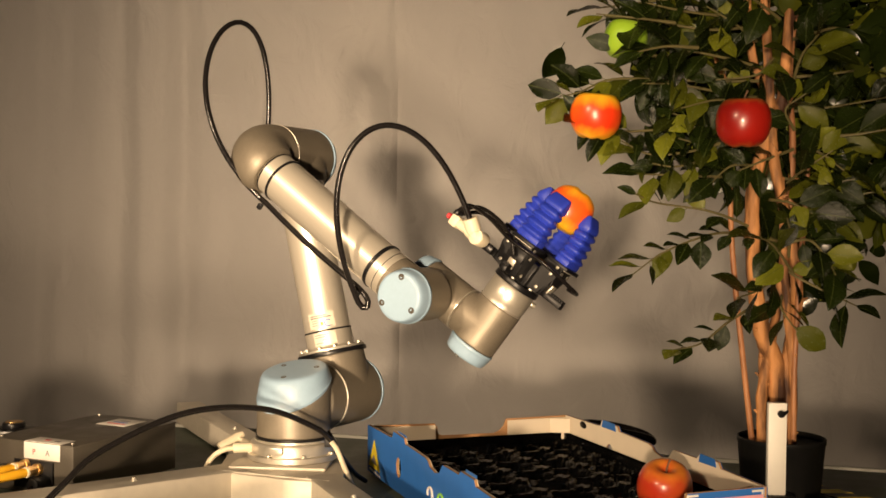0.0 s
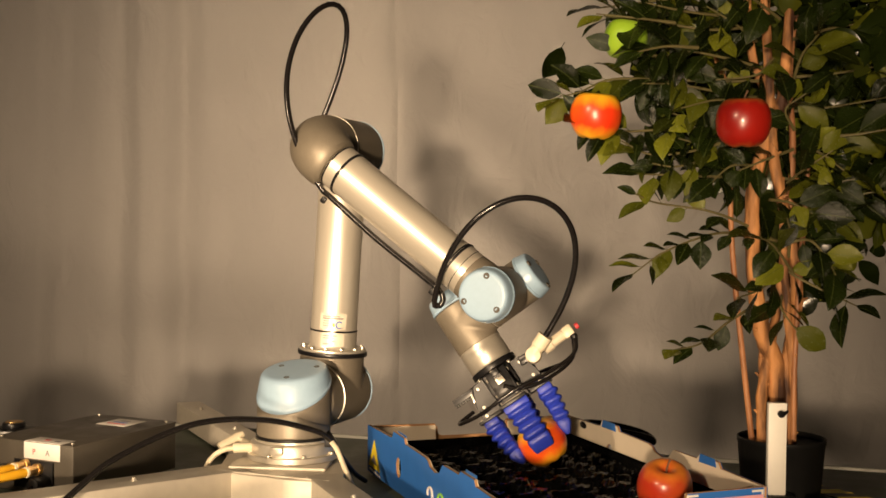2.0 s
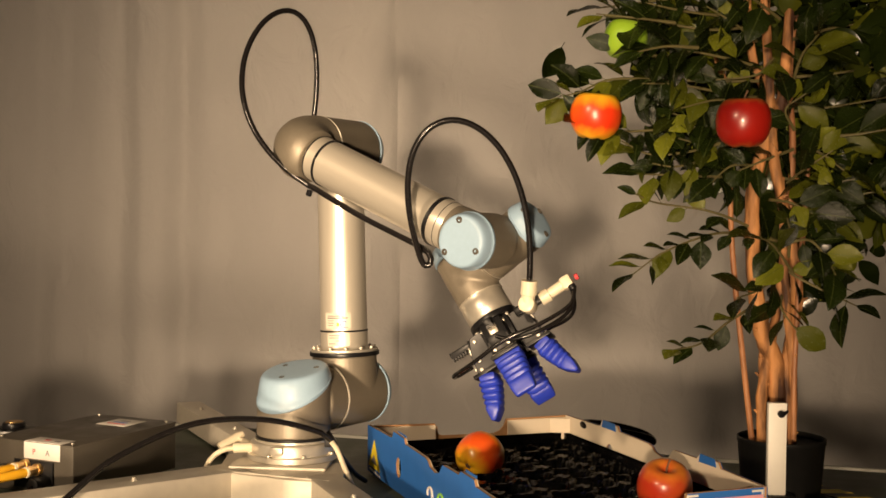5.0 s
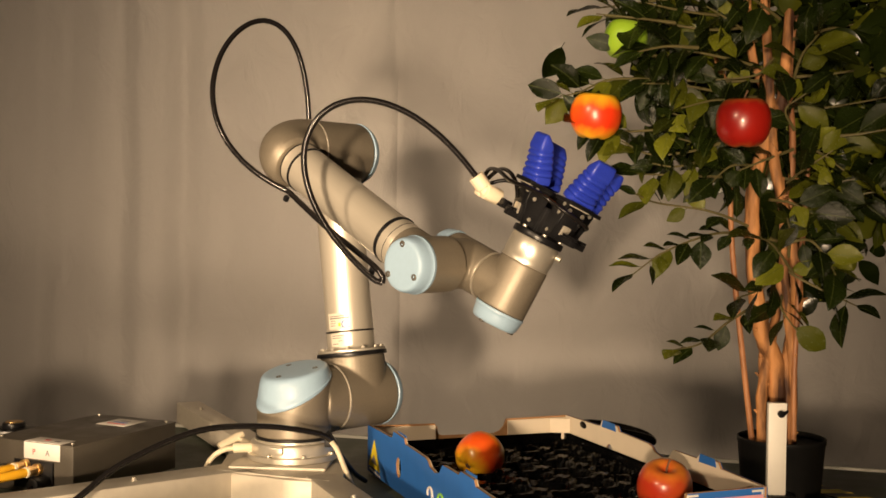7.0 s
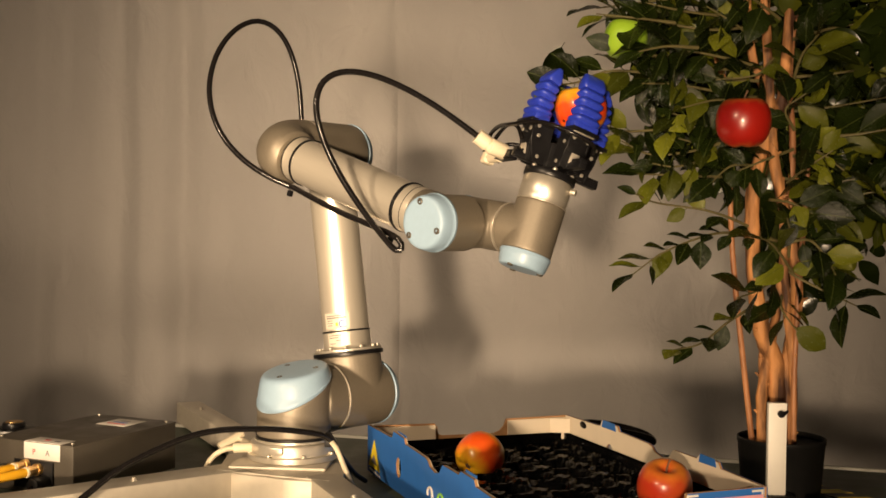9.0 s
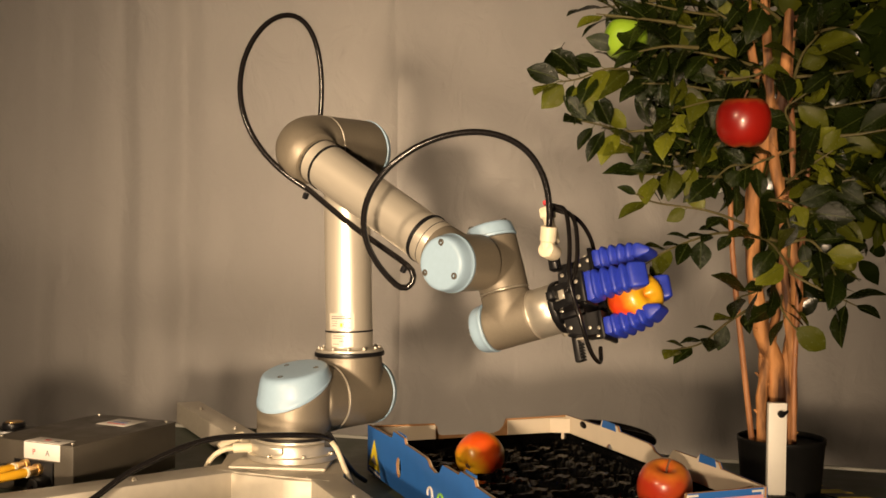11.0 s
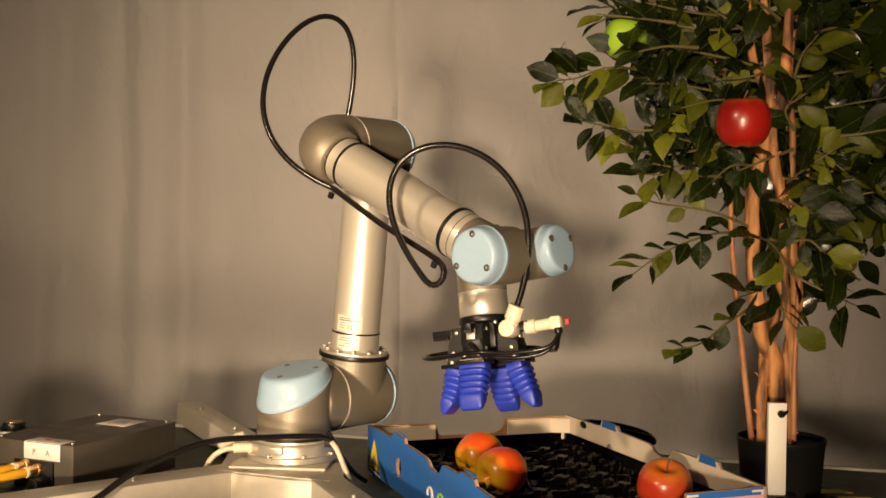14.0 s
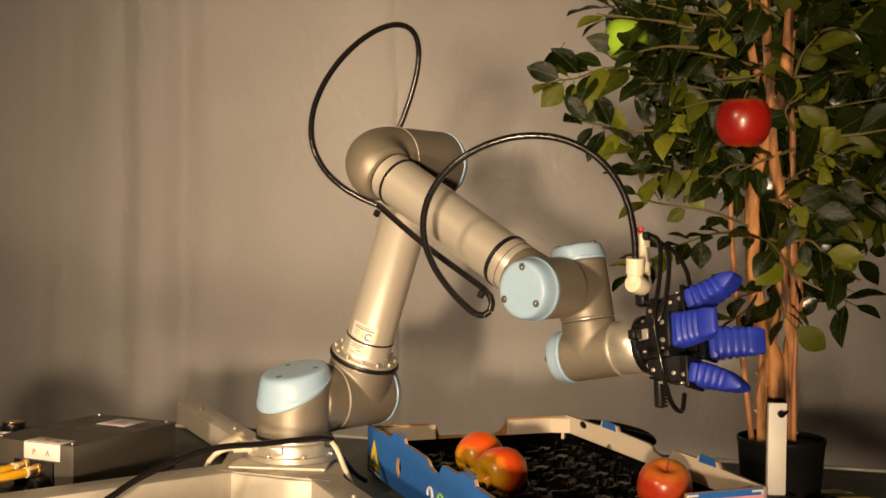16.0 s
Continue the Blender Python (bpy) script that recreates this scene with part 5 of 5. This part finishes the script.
def links(t):
    """Poses of the arm's links in the arm's space."""
    q = joint_angles(t)
    m = {}
    m["shoulder"] = pose(0, 0, 0.0892, 0, 0, q[0])
    m["upper_arm"] = m["shoulder"] @ pose(0, 0.136, 0, 0, q[1], 0)
    m["forearm"] = m["upper_arm"] @ pose(0, -0.1197, 0.425, 0, q[2], 0)
    m["wrist_link"] = m["forearm"] @ pose(0, 0.093, 0.392, 0, q[3], 0)
    m["wrist_elbow"] = m["wrist_link"] @ pose(0, 0, 0.0947, 0, 0, q[4])
    m["tool_flange"] = m["wrist_elbow"] @ pose(0, 0.0823, 0, 0, q[5], 0)
    return m


def opening(t):
    """1 with the fingers spread, 0 with them closed round an apple."""
    return smooth_step(t, 3.08, 3.34) - smooth_step(t, 8.78, 9.0) + smooth_step(t, 13.42, 13.68)


# bearings at which the hose leaves its four clamps, degrees up from the table's x: loop over the elbow, then loop at the wrist
BEARINGS = [
    (0, 82, 137, 112, 110, 0.7), (1.5, 70, 128, 84, 64, 0.9), (2.5, 58, 127, 74, 52, 1.0), (3.5, 65, 141, 100, 66, 0.85), (4.0, 76, 146, 103, 70, 0.8),
    (6.5, 83, 154, 118, 119, 0.4), (7, 86, 156, 138, 127, 0.3), (9, 86, 160, 130, 143, 0.6), (11.5, 80, 149, 136, 80, 0.9), (12.4, 71, 146, 104, 44, 0.7), (13.0, 69, 142, 84, 46, 0.9),
    (14.0, 74, 158, 127, 72, 0.35), (15.0, 74, 159, 124, 76, 0.6), (16, 65, 161, 139, 91, 0.3),
]


def hose_bearings(t):
    i = max(k for k in range(len(BEARINGS) - 1) if BEARINGS[k][0] <= t)
    a, b = BEARINGS[i], BEARINGS[i + 1]
    k = smooth_step(t, a[0], b[0])
    return [x + (y - x) * k for x, y in zip(a[1:], b[1:])]


def loop_length(t):
    """Free length of the wrist loop, as the hose slips through its tie."""
    rows = ((0, 0.530), (1.5, 0.525), (2.5, 0.512), (3.5, 0.530), (6.5, 0.550), (7.5, 0.570), (9.0, 0.545), (11.5, 0.545), (12.5, 0.508), (13.0, 0.515), (13.5, 0.525), (14.0, 0.560), (15.0, 0.542), (16.0, 0.595))
    i = max(k for k in range(len(rows) - 1) if rows[k][0] <= t)
    return rows[i][1] + (rows[i + 1][1] - rows[i][1]) * smooth_step(t, rows[i][0], rows[i + 1][0])


def sag(t):
    """How far the feed hose has sunk, in metres."""
    rows = ((0, 0.0), (1.5, 0.017), (3.5, 0.017), (4.2, 0.014), (7, 0.027), (9, 0.031), (11.3, 0.042), (12.5, 0.050), (14.5, 0.043), (16, 0.054))
    i = max(k for k in range(len(rows) - 1) if rows[k][0] <= t)
    return rows[i][1] + (rows[i + 1][1] - rows[i][1]) * smooth_step(t, rows[i][0], rows[i + 1][0])


def bearing(a, depth):
    return Vector((math.cos(radians(a)), depth, math.sin(radians(a)))).normalized()


def motions():
    times = [0.25 * i for i in range(65)]
    poses = [(t, links(t)) for t in times]
    for name, ob in LINK.items():
        walk(ob, [(t, m[name]) for t, m in poses])
    lift = Matrix.Translation((0, 0, O))
    walk(GRIPPER, [(t, lift @ m["tool_flange"]) for t, m in poses])
    walk(RUN, [(t, m["forearm"]) for t, m in poses])
    # fingers
    ft = sorted(set([0.0, 2.9, 8.5, 13.2, 16.0] + [3.08 + 0.065 * i for i in range(5)] + [8.78 + 0.055 * i for i in range(5)] + [13.42 + 0.065 * i for i in range(5)]))
    for turn, f, rings in FINGERS:
        rf, rr = [], [[] for _ in rings]
        for t in ft:
            o = opening(t)
            rf.append((t, turn @ pose(0.051 - 0.002 * o, 0.076, 0, 0, 0, -1 - 15 * o)))
            m = Matrix.Translation((0, 0.013, 0))
            for j, rows in enumerate(rr):
                m = m @ pose(0, 0, 0, 0, 0, 2.6 * (1 - o) - 2.0 * o)
                rows.append((t, m.copy()))
                m = m @ Matrix.Translation((0, 0.0134 - 0.0036 * o, 0))
        walk(f, rf)
        for ob, rows in zip(rings, rr):
            walk(ob, rows)
    # hoses
    rs = []
    ra, rb, rf = [[] for _ in LOOP_A], [[] for _ in LOOP_B], [[] for _ in FEED_PIECES]
    for t, m in poses:
        u, f, g = m["upper_arm"], m["forearm"], m["tool_flange"]
        a0, a1, b0, b1, out = hose_bearings(t)
        p0, p1 = u @ Vector((-0.080, 0.0, 0.40)), f @ Vector((0.044, -0.018, 0.070))
        for rows, q in zip(ra, lay(slack(p0, bearing(a0, 0.0), p1, bearing(a1, -0.05), 0.697 + 0.03 * smooth_step(t, 3.5, 7) * (1 - smooth_step(t, 9, 11.5)), 0.64), len(LOOP_A))[0]):
            rows.append((t, q))
        d1 = bearing(b1, -0.15)
        local = g.to_3x3().inverted() @ d1
        turn = Matrix.Translation((-0.068, 0.028, 0.070)) @ local.to_track_quat("Z", "Y").to_matrix().to_4x4()
        rs.append((t, turn))
        p0, p1 = f @ Vector((0.043, -0.027, 0.325)), g @ turn @ Vector((0, 0, 0.030))
        ahead, aside, db = f.to_3x3() @ Vector((0, 0, 1)), f.to_3x3() @ Vector((0.75, -0.66, 0)), bearing(b0, -out * 0.5)
        turn_r = 0.016 + 0.020 * smooth_step(t, 9.5, 11.3)
        pm = p0 + aside * turn_r + ahead * 0.006
        hook = bezier(p0, p0 + ahead * 0.030, pm - db * 0.034, pm, 12)
        for rows, q in zip(rb, lay(hook[:-1] + slack(pm, db, p1, d1, loop_length(t)), len(LOOP_B))[0]):
            rows.append((t, q))
        s = sag(t)
        line = smooth_path([(0.066, -0.055, 0.038), (0.046, -0.082, 0.062 - 0.3 * s), (-0.03, -0.135, 0.100 - s), (-0.134 + 0.6 * s, -0.2, 0.103 - s), (-0.24 + 1.2 * s, -0.26, 0.057 - 0.6 * s), (-0.283 + 1.2 * s, -0.30, 0.015 - 0.3 * s), (-0.325 + 1.0 * s, -0.35, -0.034)], 8)
        for rows, q in zip(rf, lay(line, len(FEED_PIECES))[0]):
            rows.append((t, q))
    walk(SOCKET, rs)
    for obs, rr in ((LOOP_A, ra), (LOOP_B, rb), (FEED_PIECES, rf)):
        for ob, rows in zip(obs, rr):
            walk(ob, rows)

    # apples: in the fingers, dropped, lying in the tray; or on the branch, then picked
    def held(t, grip):
        return lift @ links(t)["tool_flange"] @ grip
    grip = pose(0.0, 0.150, 0.004, 82, 8, 0)
    rest = pose(0.306, -0.032, O + 0.010, 60, -30, 150)
    rows = [(t, held(t, grip)) for t in times if t <= 3.0] + [(3.1, held(3.1, grip)), (3.2, pose(0.301, -0.035, O + 0.030, 60, -30, 150)), (3.3, rest), (16.0, rest)]
    walk(APPLE_ONE, rows)
    hang = pose(0.470, -0.158, O + 0.551, 8, 4, 0)
    nudged = pose(0.450, -0.158, O + 0.567, 8, -4, 0)
    near = pose(0.452, -0.158, O + 0.570, 8, -6, 0)
    picked = pose(0.448, -0.158, O + 0.560, 8, -8, 0)
    grip = (lift @ links(9.0)["tool_flange"]).inverted() @ picked
    rest = pose(0.337, -0.148, O + 0.010, 80, 150, -60)
    rows = [(0.0, hang), (7.4, hang), (7.9, nudged), (8.5, near), (8.8, near), (9.0, picked)] + [(t, held(t, grip)) for t in times if 9.25 <= t <= 13.25]
    rows += [(13.5, held(13.5, grip)), (13.6, pose(0.334, -0.150, O + 0.026, 80, 150, -60)), (13.7, rest), (16.0, rest)]
    walk(APPLE_TWO, rows)
    # the branch that carried the picked apple swings up when it comes free
    root = TREE.matrix_basis.inverted() @ Vector((0.745, -0.066, O + 0.650))
    def swing(a, b=0.0):
        return Matrix.Translation(root) @ pose(0, 0, 0, 0, a - 4.2, b) @ Matrix.Translation(-root)
    walk(BRANCH, [(0.0, swing(0)), (7.4, swing(0)), (7.9, swing(3.0)), (8.5, swing(4.0)), (9.0, swing(3.0)), (9.6, swing(-3.0)), (10.1, swing(5.5)), (10.6, swing(3.2)), (11.3, swing(4.2)), (16.0, swing(4.2))])


motions()
